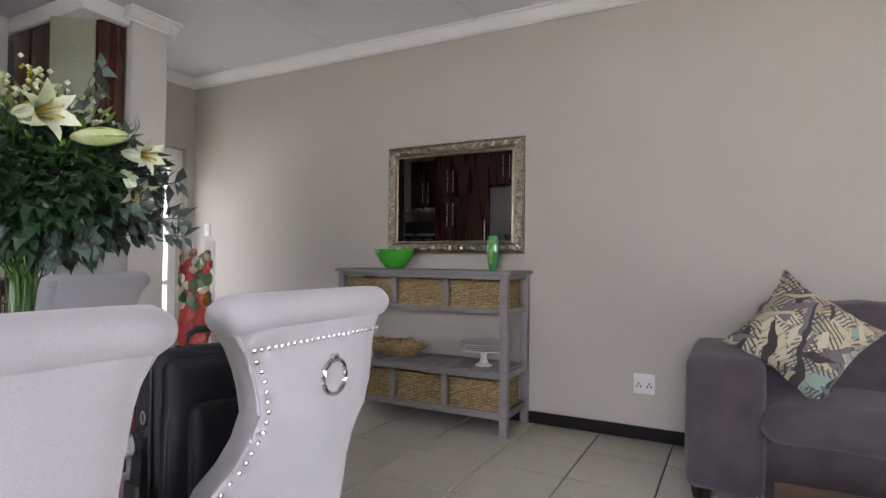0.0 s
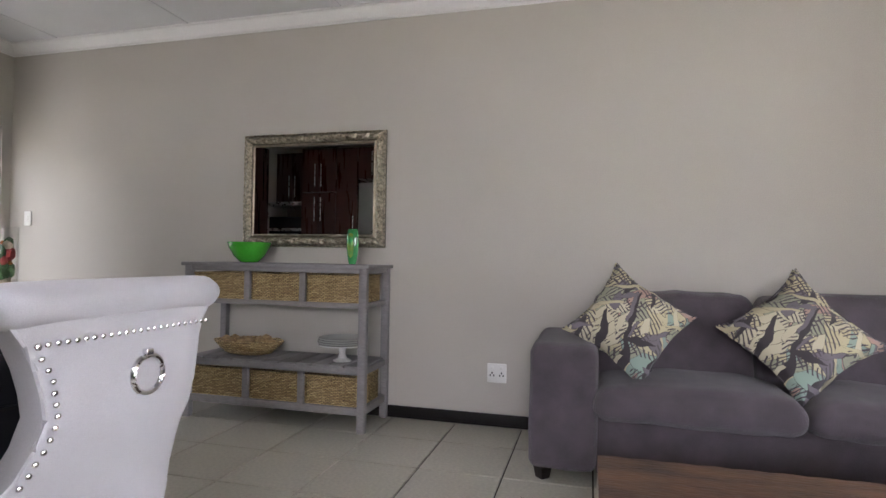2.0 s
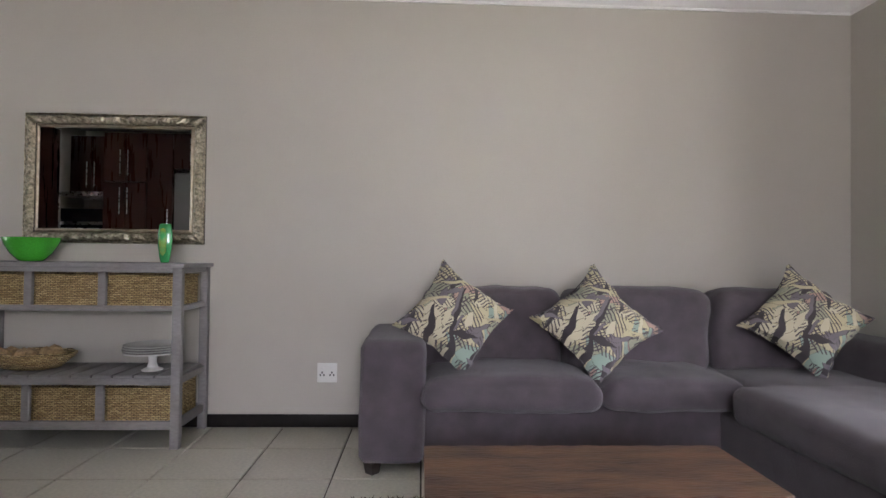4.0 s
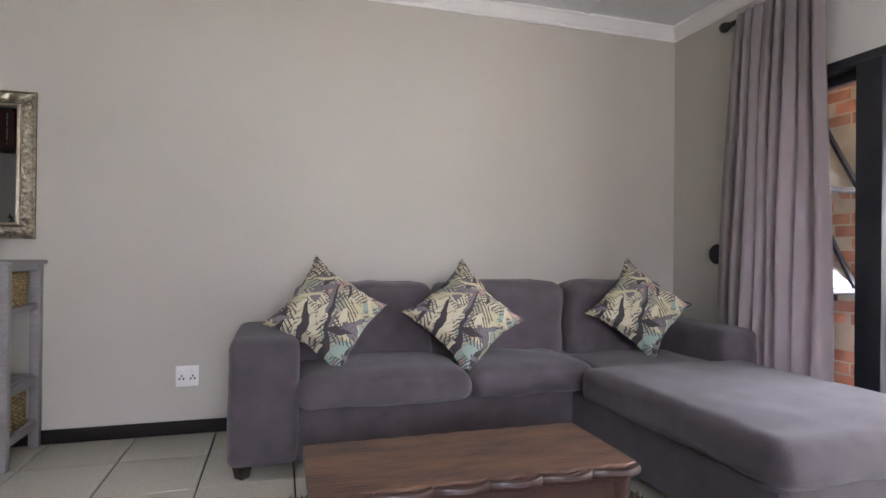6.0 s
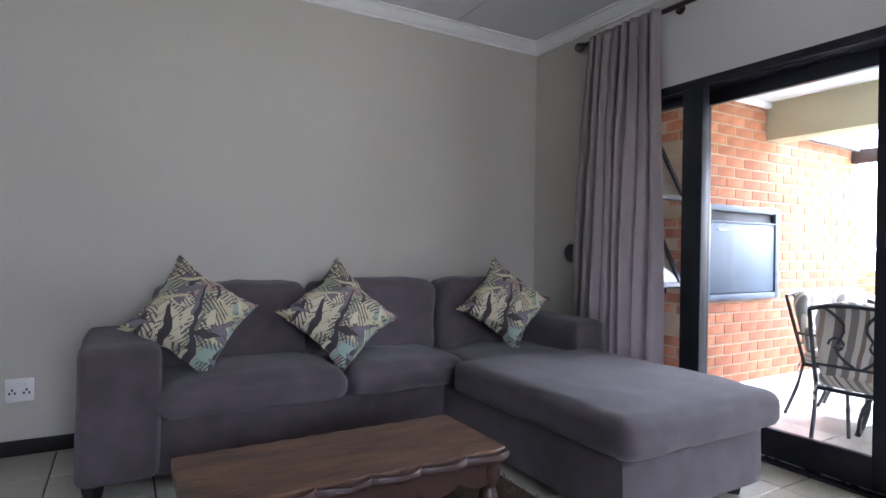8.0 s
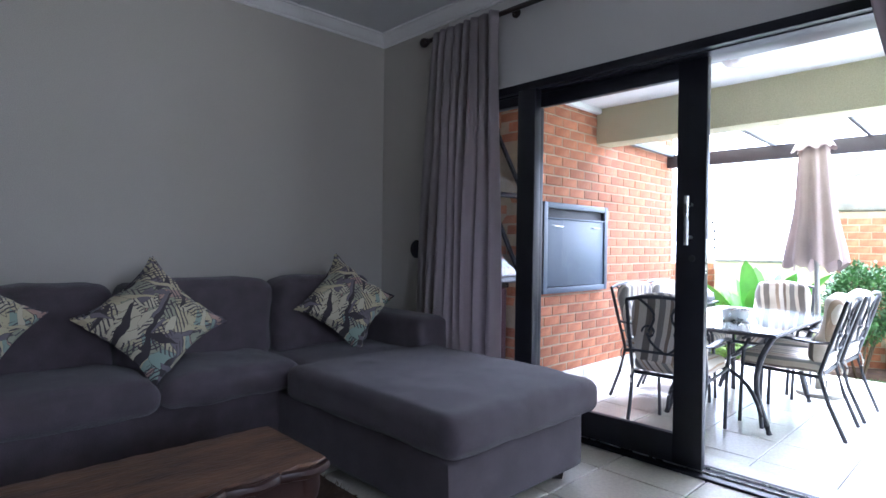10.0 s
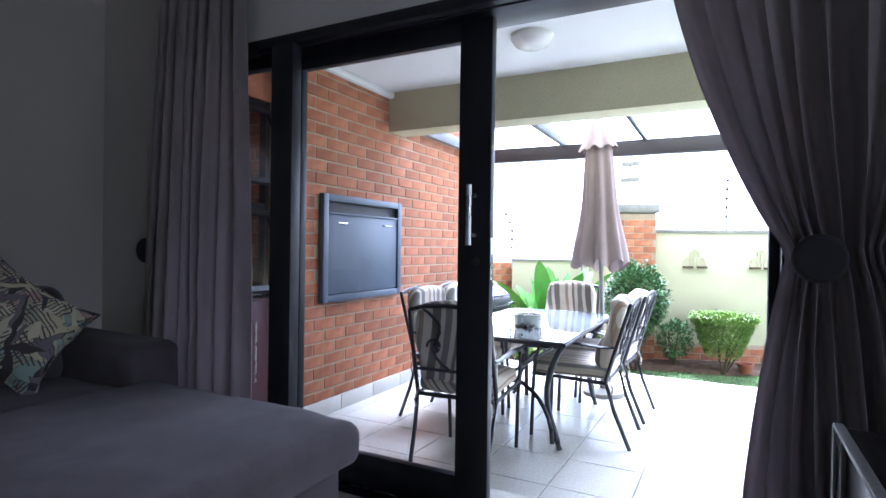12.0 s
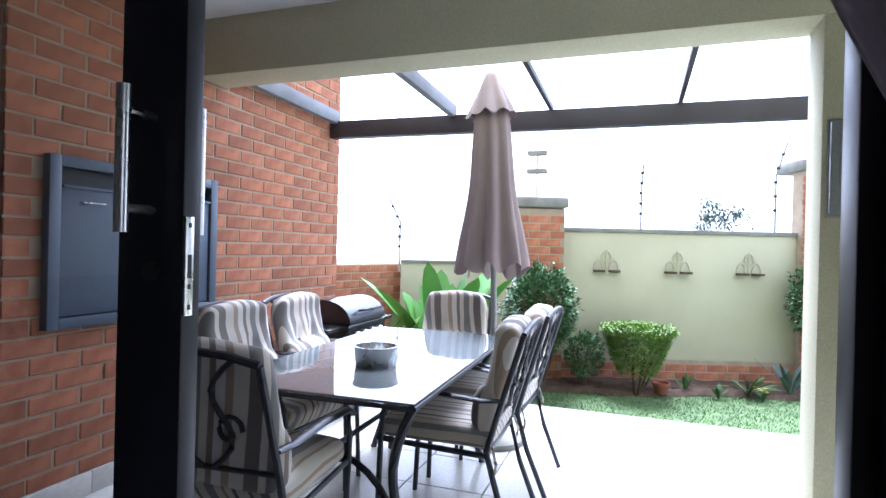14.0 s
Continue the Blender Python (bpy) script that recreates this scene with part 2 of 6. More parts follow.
def weave(m):
    """Short straw strands in staggered rows with dark gaps between them."""
    n, l = m.node_tree.nodes, m.node_tree.links
    tc, sep, add, com = n.new("ShaderNodeTexCoord"), n.new("ShaderNodeSeparateXYZ"), n.new("ShaderNodeMath"), n.new("ShaderNodeCombineXYZ")
    l.new(tc.outputs["Object"], sep.inputs[0])
    l.new(sep.outputs[0], add.inputs[0]), l.new(sep.outputs[1], add.inputs[1])
    l.new(add.outputs[0], com.inputs[0]), l.new(sep.outputs[2], com.inputs[1])
    wob = n.new("ShaderNodeTexNoise")
    wob.inputs["Scale"].default_value = 30
    mv = n.new("ShaderNodeMix")
    mv.data_type, mv.blend_type = "RGBA", "ADD"
    mv.inputs["Factor"].default_value = 0.008
    l.new(tc.outputs["Object"], wob.inputs[0])
    l.new(com.outputs[0], mv.inputs["A"]), l.new(wob.outputs["Color"], mv.inputs["B"])
    bk = n.new("ShaderNodeTexBrick")
    for key, val in (("Scale", 1.0), ("Mortar Size", 0.0016), ("Mortar Smooth", 0.4), ("Bias", 0.1), ("Brick Width", 0.026), ("Row Height", 0.0095)):
        bk.inputs[key].default_value = val
    bk.inputs["Color1"].default_value, bk.inputs["Color2"].default_value, bk.inputs["Mortar"].default_value = (0.58, 0.44, 0.21, 1), (0.33, 0.225, 0.095, 1), (0.05, 0.03, 0.014, 1)
    l.new(mv.outputs["Result"], bk.inputs["Vector"])
    l.new(bk.outputs["Color"], n["Principled BSDF"].inputs["Base Color"])


weave(M_WICKER)
M_SILVER = material("antique_silver_gilt", (0.56, 0.50, 0.38), 0.34, 0.85, vary=0.62, scale=55, fine=160, bump=0.4)
M_SILVER2 = material("antique_silver_inner", (0.44, 0.38, 0.29), 0.35, 0.8, vary=0.3, scale=30)
M_MIRROR = material("mirror_glass", (0.80, 0.80, 0.80), 0.0, 1.0, vary=0.01, bump=0, rvar=0)
M_GREENGLASS = material("green_glass", (0.06, 0.42, 0.03), 0.12, vary=0.25, scale=5, bump=0, spec=0.7)
M_TEALGLASS = material("teal_glass", (0.05, 0.33, 0.10), 0.08, vary=0.3, scale=9, bump=0, spec=0.8)
M_YELGLASS = material("yellow_glass", (0.45, 0.40, 0.03), 0.1, vary=0.4, scale=9, bump=0, second=(0.05, 0.35, 0.10))
M_CERAMIC = material("white_ceramic", (0.75, 0.74, 0.72), 0.25, vary=0.05, bump=0)
M_POT = material("potpourri", (0.45, 0.30, 0.15), 0.9, vary=0.5, scale=40, bump=0.5)
M_PLASTIC = material("white_plastic", (0.74, 0.73, 0.70), 0.35, vary=0.03, bump=0)
M_DARK = material("dark_slot", (0.02, 0.02, 0.02), 0.6, vary=0.1, bump=0)
M_OLDWOOD = material("worn_sleeper_wood", (0.165, 0.088, 0.050), 0.5, vary=0.4, scale=5.5, fine=34, bump=0.9, second=(0.042, 0.020, 0.013), stretch=(0.8, 2.6, 3))
M_DARKWOOD = material("dark_red_wood", (0.052, 0.022, 0.016), 0.4, vary=0.5, scale=7, fine=60, bump=0.2)
M_LINEN = material("pale_linen", (0.44, 0.435, 0.455), 0.9, vary=0.06, scale=5, fine=600, bump=0.2, sheen=0.3)
M_WINE = material("wine_red_velvet", (0.14, 0.02, 0.025), 0.85, vary=0.25, sheen=0.4)
M_BLACKWOOD = material("black_lacquer", (0.012, 0.011, 0.012), 0.25, vary=0.2, bump=0.02)
M_BAG = material("black_nylon", (0.013, 0.014, 0.020), 0.6, vary=0.25, fine=600, bump=0.3)
M_MAHOG = material("mahogany_board", (0.060, 0.014, 0.009), 0.28, vary=0.15, scale=3, fine=40, bump=0.03, stretch=(5, 5, 0.5))
M_GRANITE = material("dark_granite", (0.03, 0.03, 0.032), 0.2, vary=0.5, scale=60)
M_HOB = material("oven_glass", (0.02, 0.022, 0.03), 0.12, vary=0.2, bump=0)
M_FROST = material("frosted_panel", (0.34, 0.36, 0.26), 0.35, vary=0.2, scale=3)
M_BRICK = material("clay_brick", (0.42, 0.172, 0.085), 0.85, vary=0.35, scale=9, fine=90, bump=0.4, second=(0.26, 0.085, 0.040), island=0.20)
M_MORTAR = material("mortar", (0.40, 0.31, 0.215), 0.95, vary=0.25, scale=8, fine=120, bump=0.3)
M_CREAM = material("cream_render", (0.50, 0.48, 0.32), 0.85, vary=0.10, scale=2, fine=120, bump=0.15)
M_SOFFIT = material("white_soffit", (0.72, 0.73, 0.72), 0.7, vary=0.05, scale=2)
M_BRAAI = material("blue_grey_enamel", (0.085, 0.110, 0.150), 0.45, vary=0.12, scale=6, fine=100, bump=0.03)
M_PERG = material("dark_painted_timber", (0.035, 0.03, 0.038), 0.55, vary=0.3, scale=5)
M_PERGL = material("weathered_timber", (0.20, 0.205, 0.225), 0.7, vary=0.3, scale=5)
M_UMB = material("taupe_canvas", (0.31, 0.245, 0.235), 0.9, vary=0.14, scale=7, fine=400, bump=0.2)
M_IRON = material("charcoal_metal", (0.045, 0.047, 0.055), 0.42, 0.4, vary=0.25, scale=30)
M_TGLASS = material("table_glass", (0.17, 0.19, 0.195), 0.02, vary=0.03, bump=0, spec=0.9, rvar=0.01)
M_GRASS = material("grass_blades", (0.15, 0.255, 0.085), 0.8, vary=0.3, scale=3, bump=0, second=(0.095, 0.185, 0.05), island=0.12)
M_SOIL = material("brown_soil", (0.115, 0.07, 0.045), 0.95, vary=0.5, scale=14, fine=90, bump=0.9)
M_LAWN = material("lawn_ground", (0.14, 0.21, 0.085), 0.95, vary=0.5, scale=10, fine=120, bump=0.8)
M_FOL = material("dark_foliage", (0.06, 0.15, 0.035), 0.5, vary=0.5, scale=6, bump=0, island=0.35)
M_FOLLIGHT = material("lime_foliage", (0.175, 0.285, 0.042), 0.55, vary=0.4, scale=6, bump=0, island=0.3)
M_FOLBIG = material("broad_leaf", (0.09, 0.245, 0.032), 0.4, vary=0.3, scale=4, bump=0.05, island=0.2)
M_FOLGREY = material("eucalyptus_leaf", (0.085, 0.125, 0.10), 0.65, vary=0.3, scale=8, bump=0, island=0.3)
M_BARK = material("bark", (0.10, 0.065, 0.04), 0.9, vary=0.4, scale=20, bump=0.5)
M_PETAL = material("white_petal", (0.74, 0.76, 0.64), 0.6, vary=0.12, scale=9, bump=0, second=(0.55, 0.62, 0.36))
M_STAMEN = material("yellow_stamen", (0.40, 0.33, 0.03), 0.7, vary=0.3)
M_TERRA = material("terracotta", (0.27, 0.085, 0.045), 0.85, vary=0.2)
M_MAROON = material("maroon_board", (0.11, 0.04, 0.055), 0.4, vary=0.25, scale=4)
M_CONC = material("weathered_concrete", (0.26, 0.25, 0.22), 0.9, vary=0.3, scale=8, bump=0.3)
M_LIDSTEEL = material("dark_lid_steel", (0.10, 0.105, 0.12), 0.25, 0.8, vary=0.2, bump=0)
M_BLACKPOT = material("black_enamel", (0.015, 0.015, 0.016), 0.25, vary=0.2, bump=0)
M_WIRE = material("galvanised_wire", (0.30, 0.30, 0.29), 0.5, 0.6, vary=0.2, bump=0)
# pale bluish tone paints distance haze onto the hills
M_HILL = material("haze_tinted_hills", (0.62, 0.66, 0.68), 1.0, vary=0.2, scale=0.01, fine=0.1, bump=0)
STRIPES = [(0, (0.55, 0.50, 0.42)), (0.16, (0.19, 0.155, 0.125)), (0.23, (0.50, 0.45, 0.37)), (0.38, (0.22, 0.22, 0.21)), (0.55, (0.56, 0.51, 0.43)), (0.68, (0.36, 0.26, 0.17)), (0.74, (0.58, 0.54, 0.46)), (0.86, (0.14, 0.12, 0.11)), (0.94, (0.55, 0.52, 0.45))]
M_STRIPE = stripe_material("striped_canvas", 2, 0.20, STRIPES)
M_STRIPE2 = stripe_material("striped_canvas_back", 1, 0.29, STRIPES[:1] + [(0.18, (0.15, 0.13, 0.11)), (0.36, (0.54, 0.49, 0.41)), (0.46, (0.19, 0.18, 0.165)), (0.60, (0.56, 0.51, 0.43)), (0.70, (0.20, 0.155, 0.12)), (0.78, (0.6, 0.56, 0.5)), (0.90, (0.33, 0.25, 0.18))])


# ---- helpers of this scene ----
def thing(name, label, category, x=0, y=0, z=0, rz=0, group=""):
    ob = new(name)
    ob.empty_display_size = 0.05
    ob.matrix_world = pose(x, y, z, 0, 0, rz)
    return tagged(ob, label, category, group)


def part(name, bm, mat, parent=None, label="", smooth=True, angle=38):
    me = bpy.data.meshes.new(name)
    bmesh.ops.recalc_face_normals(bm, faces=bm.faces[:])
    bm.to_mesh(me)
    bm.free()
    me.materials.append(mat)
    if smooth:
        me.shade_smooth()
        me.set_sharp_from_angle(angle=radians(angle))
    ob = new(name, me)
    if parent:
        ob.parent = parent
    if label:
        ob["label"] = label
    return ob


def structure(name, bm, mat, label, smooth=True):
    return tagged(part(name, bm, mat, None, "", smooth), label, "", "", "structure")


def place(bm, start, m):
    bm.verts.ensure_lookup_table()
    bmesh.ops.transform(bm, matrix=m, verts=bm.verts[start:])
    return bm


def box(x0, x1, y0, y1, z0, z1, bevel=0.0, seg=2, bm=None):
    """A box, bevelled where asked, added to bm."""
    one = bmesh.new()
    bmesh.ops.create_cube(one, size=1, matrix=Matrix.Translation(((x0 + x1) / 2, (y0 + y1) / 2, (z0 + z1) / 2)) @ Matrix.Diagonal((x1 - x0, y1 - y0, z1 - z0, 1)))
    if bevel:
        bmesh.ops.bevel(one, geom=one.edges[:], offset=bevel, segments=seg, affect="EDGES", profile=0.5)
    if bm is None:
        return one
    join(bm, one)
    return bm


def join(bm, other, m=None):
    """Moves the geometry of other into bm."""
    vs = [bm.verts.new(m @ v.co if m else v.co) for v in other.verts]
    other.verts.index_update()
    for f in other.faces:
        try:
            bm.faces.new([vs[v.index] for v in f.verts])
        except ValueError:
            pass
    other.free()
    return bm


def tube(points, r, sides=8, bm=None, taper=1.0, flat=1.0, closed=False):
    """A round bar along a line of points."""
    bm = bm or bmesh.new()
    pts = [Vector(p) for p in points]
    rings, count = [], len(pts)
    up = Vector((0, 0, 1))
    for i, p in enumerate(pts):
        d = (pts[(i + 1) % count] - pts[i - 1]) if closed else (pts[min(i + 1, count - 1)] - pts[max(i - 1, 0)])
        d.normalize()
        side = d.cross(up if abs(d.z) < 0.95 else Vector((1, 0, 0))).normalized()
        top = side.cross(d).normalized()
        rad = r * (1 + (taper - 1) * i / max(1, count - 1))
        rings.append([bm.verts.new(p + side * math.cos(a) * rad + top * math.sin(a) * rad * flat) for a in (2 * math.pi * k / sides for k in range(sides))])
    for a, b in zip(rings, rings[1:] + (rings[:1] if closed else [])):
        for k in range(sides):
            bm.faces.new((a[k], a[(k + 1) % sides], b[(k + 1) % sides], b[k]))
    if not closed:
        bm.faces.new(rings[0][::-1]), bm.faces.new(rings[-1])
    return bm


def lathe(profile, sides=24, bm=None, at=(0, 0, 0), wobble=0.0):
    """Turns a profile of (radius, height) about the upright axis."""
    bm = bm or bmesh.new()
    rings = []
    for r, z in profile:
        rings.append([bm.verts.new((at[0] + r * math.cos(2 * math.pi * k / sides) * (1 + wobble * math.sin(k * 2.3)), at[1] + r * math.sin(2 * math.pi * k / sides) * (1 + wobble * math.cos(k * 1.7)), at[2] + z)) for k in range(sides)])
    for a, b in zip(rings, rings[1:]):
        for k in range(sides):
            bm.faces.new((a[k], a[(k + 1) % sides], b[(k + 1) % sides], b[k]))
    if profile[0][0] > 0.0005:
        bm.faces.new(rings[0][::-1])
    if profile[-1][0] > 0.0005:
        bm.faces.new(rings[-1])
    return bm


def soft_box(x0, x1, y0, y1, z0, z1, r, n=10, crown=0.0, lump=0.0, seed=0.0, sag=0.0):
    """A padded block with round edges, a crowned top and uneven cloth."""
    bm = bmesh.new()
    bmesh.ops.create_cube(bm, size=2)
    bmesh.ops.subdivide_edges(bm, edges=bm.edges[:], cuts=n, use_grid_fill=True)
    h = Vector(((x1 - x0) / 2, (y1 - y0) / 2, (z1 - z0) / 2))
    c = Vector(((x0 + x1) / 2, (y0 + y1) / 2, (z0 + z1) / 2))
    inner = Vector([max(0.0, v - r) for v in h])
    for v in bm.verts:
        u = v.co.copy()
        # spread the loops so that the round edges get enough of them
        q = Vector([math.copysign(abs(u[i]) ** 0.75, u[i]) * h[i] for i in range(3)])
        k = Vector([max(-inner[i], min(inner[i], q[i])) for i in range(3)])
        d = q - k
        p = k + d.normalized() * r if d.length > 1e-6 else q
        if crown and u.z > 0:
            p.z += crown * (1 - u.x ** 2) * (1 - u.y ** 2) * u.z
        if sag and u.y < 0:
            p.y += sag * math.sin(u.x * 3.1) * u.y
        if lump:
            p += noise.noise_vector(p * 5 + Vector((seed, seed * 2, 3))) * lump + noise.noise_vector(p * 16 + Vector((seed, 1, seed))) * lump * 0.35
        v.co = p + c
    return bm


# ---- the room ----
CEIL = 2.755
bm = box(-3.6, 4.24, -2.9, 4.0, -0.25, -0.012)
floor = structure("floor", bm, M_GROUT, "cream ceramic tiled floor with dark grout")
structure("wall_north", box(-3.63, 4.24, 4.0, 4.2, -0.25, 3.0), M_WALL, "warm grey painted plaster wall")
bm = box(4.0, 4.24, 3.26, 4.0, -0.2, 3.0)
structure("wall_east_1", bm, M_WALL, "warm grey painted plaster wall beside the sliding door")
structure("wall_east_2", box(4.0, 4.24, -2.9, 0.46, -0.2, 3.0), M_WALL, "warm grey painted plaster wall")
structure("wall_east_3", box(4.0, 4.24, 0.46, 3.26, 2.10, 3.0), M_WHITEWALL, "pale painted plaster lintel over the sliding door")
for k, (a, b, c, d) in enumerate([(-3.63, 0.5, -0.2, 3.0), (2.5, 4.24, -0.2, 3.0), (0.5, 2.5, -0.2, 1.0), (0.5, 2.5, 2.2, 3.0)]):
    structure(f"wall_south_{k + 1}", box(a, b, -3.1, -2.9, c, d), M_WALL, "plain painted wall round the south window")
structure("wall_west_1", box(-3.63, -3.43, -2.9, 3.02, -0.2, 3.0), M_WHITEWALL, "pale painted wall")
structure("wall_west_2", box(-3.63, -3.43, 3.02, 3.92, 2.08, 3.0), M_WALL, "painted wall over the glazed door")
structure("wall_west_3", box(-3.63, -3.43, 3.92, 4.0, -0.2, 3.0), M_WALL, "painted wall")
structure("wall_kitchen_end", box(-3.43, -2.49, 2.76, 3.02, 0.0, CEIL), M_WHITEWALL, "pale painted wall end beside the kitchen")
structure("wall_kitchen_south", box(-3.43, -1.45, -0.55, -0.35, 0.0, CEIL), M_WALL, "painted wall behind the kitchen cupboards")

# ceiling boards with cover strips
bm = box(-3.6, 4.1, -2.95, 4.05, CEIL, CEIL + 0.06)
for x in (-2.9, -1.68, -0.46, 0.76, 1.98, 3.2):
    box(x - 0.02, x + 0.02, -2.9, 4.0, CEIL - 0.006, CEIL + 0.01, 0.002, 1, bm)
structure("ceiling", bm, M_CEIL, "white board ceiling with thin cover strips")


def cornice(x0, y0, x1, y1, nx, ny):
    """A stepped cove along a wall; (nx, ny) points into the room."""
    bm = bmesh.new()
    prof = [(0, -0.085), (0.012, -0.085), (0.014, -0.07), (0.026, -0.066), (0.04, -0.045), (0.062, -0.024), (0.068, -0.014), (0.085, -0.012), (0.085, 0.004), (0, 0.004)]
    ends = []
    for x, y in ((x0, y0), (x1, y1)):
        ends.append([bm.verts.new((x + nx * a, y + ny * a, CEIL + b)) for a, b in prof])
    for k in range(len(prof)):
        j = (k + 1) % len(prof)
        bm.faces.new((ends[0][k], ends[0][j], ends[1][j], ends[1][k]))
    bm.faces.new(ends[0]), bm.faces.new(ends[1][::-1])
    return bm


for k, row in enumerate([(-3.43, 4.0, 4.0, 4.0, 0, -1), (4.0, -2.9, 4.0, 4.0, -1, 0), (-3.43, 3.02, -3.43, 4.0, 1, 0), (-2.49, 2.70, -2.49, 3.08, 1, 0), (-3.43, 3.02, -2.43, 3.02, 0, 1), (-3.43, -2.9, 4.0, -2.9, 0, 1)]):
    structure(f"trim_cornice_{k + 1}", cornice(*row), M_CORNICE, "white moulded cornice")

for k, (a, b, c, d) in enumerate([(-3.43, 4.0, 3.984, 4.0), (3.984, 4.0, 3.3, 3.984)]):
    structure(f"baseboard_{k + 1}", box(a, b, c, d, 0.0, 0.078, 0.004), M_SKIRTB, "dark brown timber skirting board")


def tiled(parent, mat, xs, ys, size, z, gap, inside, thick=0.012):
    me = None
    for i in xs:
        for j in ys:
            x, y = i * size[0] + size[2], j * size[1] + size[3]
            if not inside(x, y):
                continue
            if me is None:
                ob = part("tile", box(-size[0] / 2 + gap, size[0] / 2 - gap, -size[1] / 2 + gap, size[1] / 2 - gap, -thick, 0, 0.0025, 1), mat, parent, "", False)
                me = ob.data
            else:
                ob = new("tile", me)
                ob.parent = parent
            ob.location = (x, y, z)
            ob.rotation_euler = (0, 0, random.choice((0, math.pi)))


# ---- sliding door ----
DX0, DX1 = 4.060, 4.102
door = thing("door_1", "dark aluminium sliding patio door standing half open", "", 4.11, 1.5, 0)
door["kind"] = "structure"


def door_part(name, x0, x1, y0, y1, z0, z1, mat=M_FRAME, parent=door, label="", bevel=0.004):
    return part(name, box(x0 - 4.11, x1 - 4.11, y0 - 1.5, y1 - 1.5, z0, z1, bevel), mat, parent, label)


door_part("frame_head", 4.0, 4.2, 0.46, 3.26, 2.045, 2.10)
door_part("frame_jamb", 4.0, 4.2, 0.46, 0.515, 0.0, 2.045)
door_part("frame_jamb", 4.0, 4.2, 3.205, 3.26, 0.0, 2.045)
door_part("frame_mullion", 3.93, 3.992, 2.445, 2.575, 0.0, 2.045)
door_part("right_stop", 4.09, 4.15, 0.515, 0.545, 0.02, 2.045)
door_part("track", 4.02, 4.2, 0.515, 3.205, -0.01, 0.012, M_FRAME, door, "dark floor track")
door_part("frame_head_inner", 3.95, 3.998, 0.46, 3.26, 2.05, 2.098)
door_part("track_rail", 4.075, 4.082, 0.515, 3.205, 0.010, 0.022, M_STEEL, door, "metal running rail")
door_part("track_rail", 4.138, 4.145, 0.515, 3.205, 0.010, 0.022, M_STEEL, door, "metal running rail")
bm = bmesh.new()
for a, b, c, d in [(1.510, 1.655, 0.024, 2.044), (2.505, 2.64, 0.024, 2.044), (1.653, 2.507, 1.962, 2.044), (1.653, 2.507, 0.024, 0.172)]:
    box(DX0 - 4.11, DX1 - 4.11, a - 1.5, b - 1.5, c, d, 0.004, 2, bm)
leaf = part("sliding_leaf", bm, M_FRAME, door, "dark sliding door leaf")
pane = door_part("pane", 4.078, 4.084, 1.650, 2.51, 0.165, 1.965, M_PANE, leaf, "clear glass pane", 0)
pane.visible_shadow = False
# handles on both faces, lock plate in the edge, lock cylinder
for x, s in ((DX0, -1), (DX1, 1)):
    bm = bmesh.new()
    xo = x + s * 0.062 - 4.11
    tube([(xo, 0.077, 1.125), (xo, 0.077, 1.365)], 0.0115, 10, bm)
    for z in (1.165, 1.325):
        tube([(x - 4.11, 0.077, z), (xo, 0.077, z)], 0.008, 8, bm)
    part("handle", bm, M_STEEL, leaf, "brushed steel bar handle")
    part("lock_cylinder", place(lathe([(0.012, 0), (0.016, 0.004), (0.016, 0.012), (0.008, 0.014)], 14), 0, Matrix.Translation((x - 4.11, 0.07, 1.06)) @ Matrix.Rotation(s * math.pi / 2, 4, "Y")), M_DARK, leaf)
plate = box(-0.047, -0.027, 0.0065, 0.0105, 0.985, 1.155, 0.002)
part("lock_plate", plate, M_STEEL, leaf, "steel lock plate in the door edge")
bm = box(-0.041, -0.033, 0.0055, 0.0075, 1.05, 1.09)
for z in (1.0, 1.14, 1.035):
    box(-0.040, -0.034, 0.0055, 0.0075, z - 0.004, z + 0.004, 0, 2, bm)
part("lock_slot", bm, M_DARK, leaf)
# sidelight north of the mullion
for nm, a, b, c, d in [("sidelight_rail", 2.60, 3.205, 0.0, 0.06), ("sidelight_rail", 2.60, 3.205, 1.99, 2.045)]:
    door_part(nm, 4.02, 4.08, a, b, c, d)
pane = door_part("pane", 4.047, 4.053, 2.60, 3.21, 0.05, 2.0, M_PANE, door, "clear glass pane", 0)
pane.visible_shadow = False

# glazed back door at the west end
wd = thing("door_2", "white timber glazed back door with pale curtain", "", -3.53, 3.47, 0)
wd["kind"] = "structure"
for nm, a, b, c, d in [("frame_jamb", -0.45, -0.40, 0, 2.08), ("frame_jamb", 0.40, 0.45, 0, 2.08), ("frame_head", -0.40, 0.40, 2.03, 2.08), ("stile", -0.40, -0.30, 0.0, 2.03), ("stile", 0.31, 0.40, 0.0, 2.03), ("rail", -0.30, 0.31, 0.0, 0.2), ("rail", -0.30, 0.31, 1.93, 2.03), ("glazing_bar", -0.30, 0.31, 0.82, 0.86), ("glazing_bar", -0.30, 0.31, 1.38, 1.42)]:
    part(nm, box(-0.04, 0.04, a, b, c, d, 0.004), M_CORNICE, wd)
p = part("pane", box(-0.003, 0.003, -0.3, 0.31, 0.2, 1.93), M_FRONTPANE, wd, "grey glass pane")

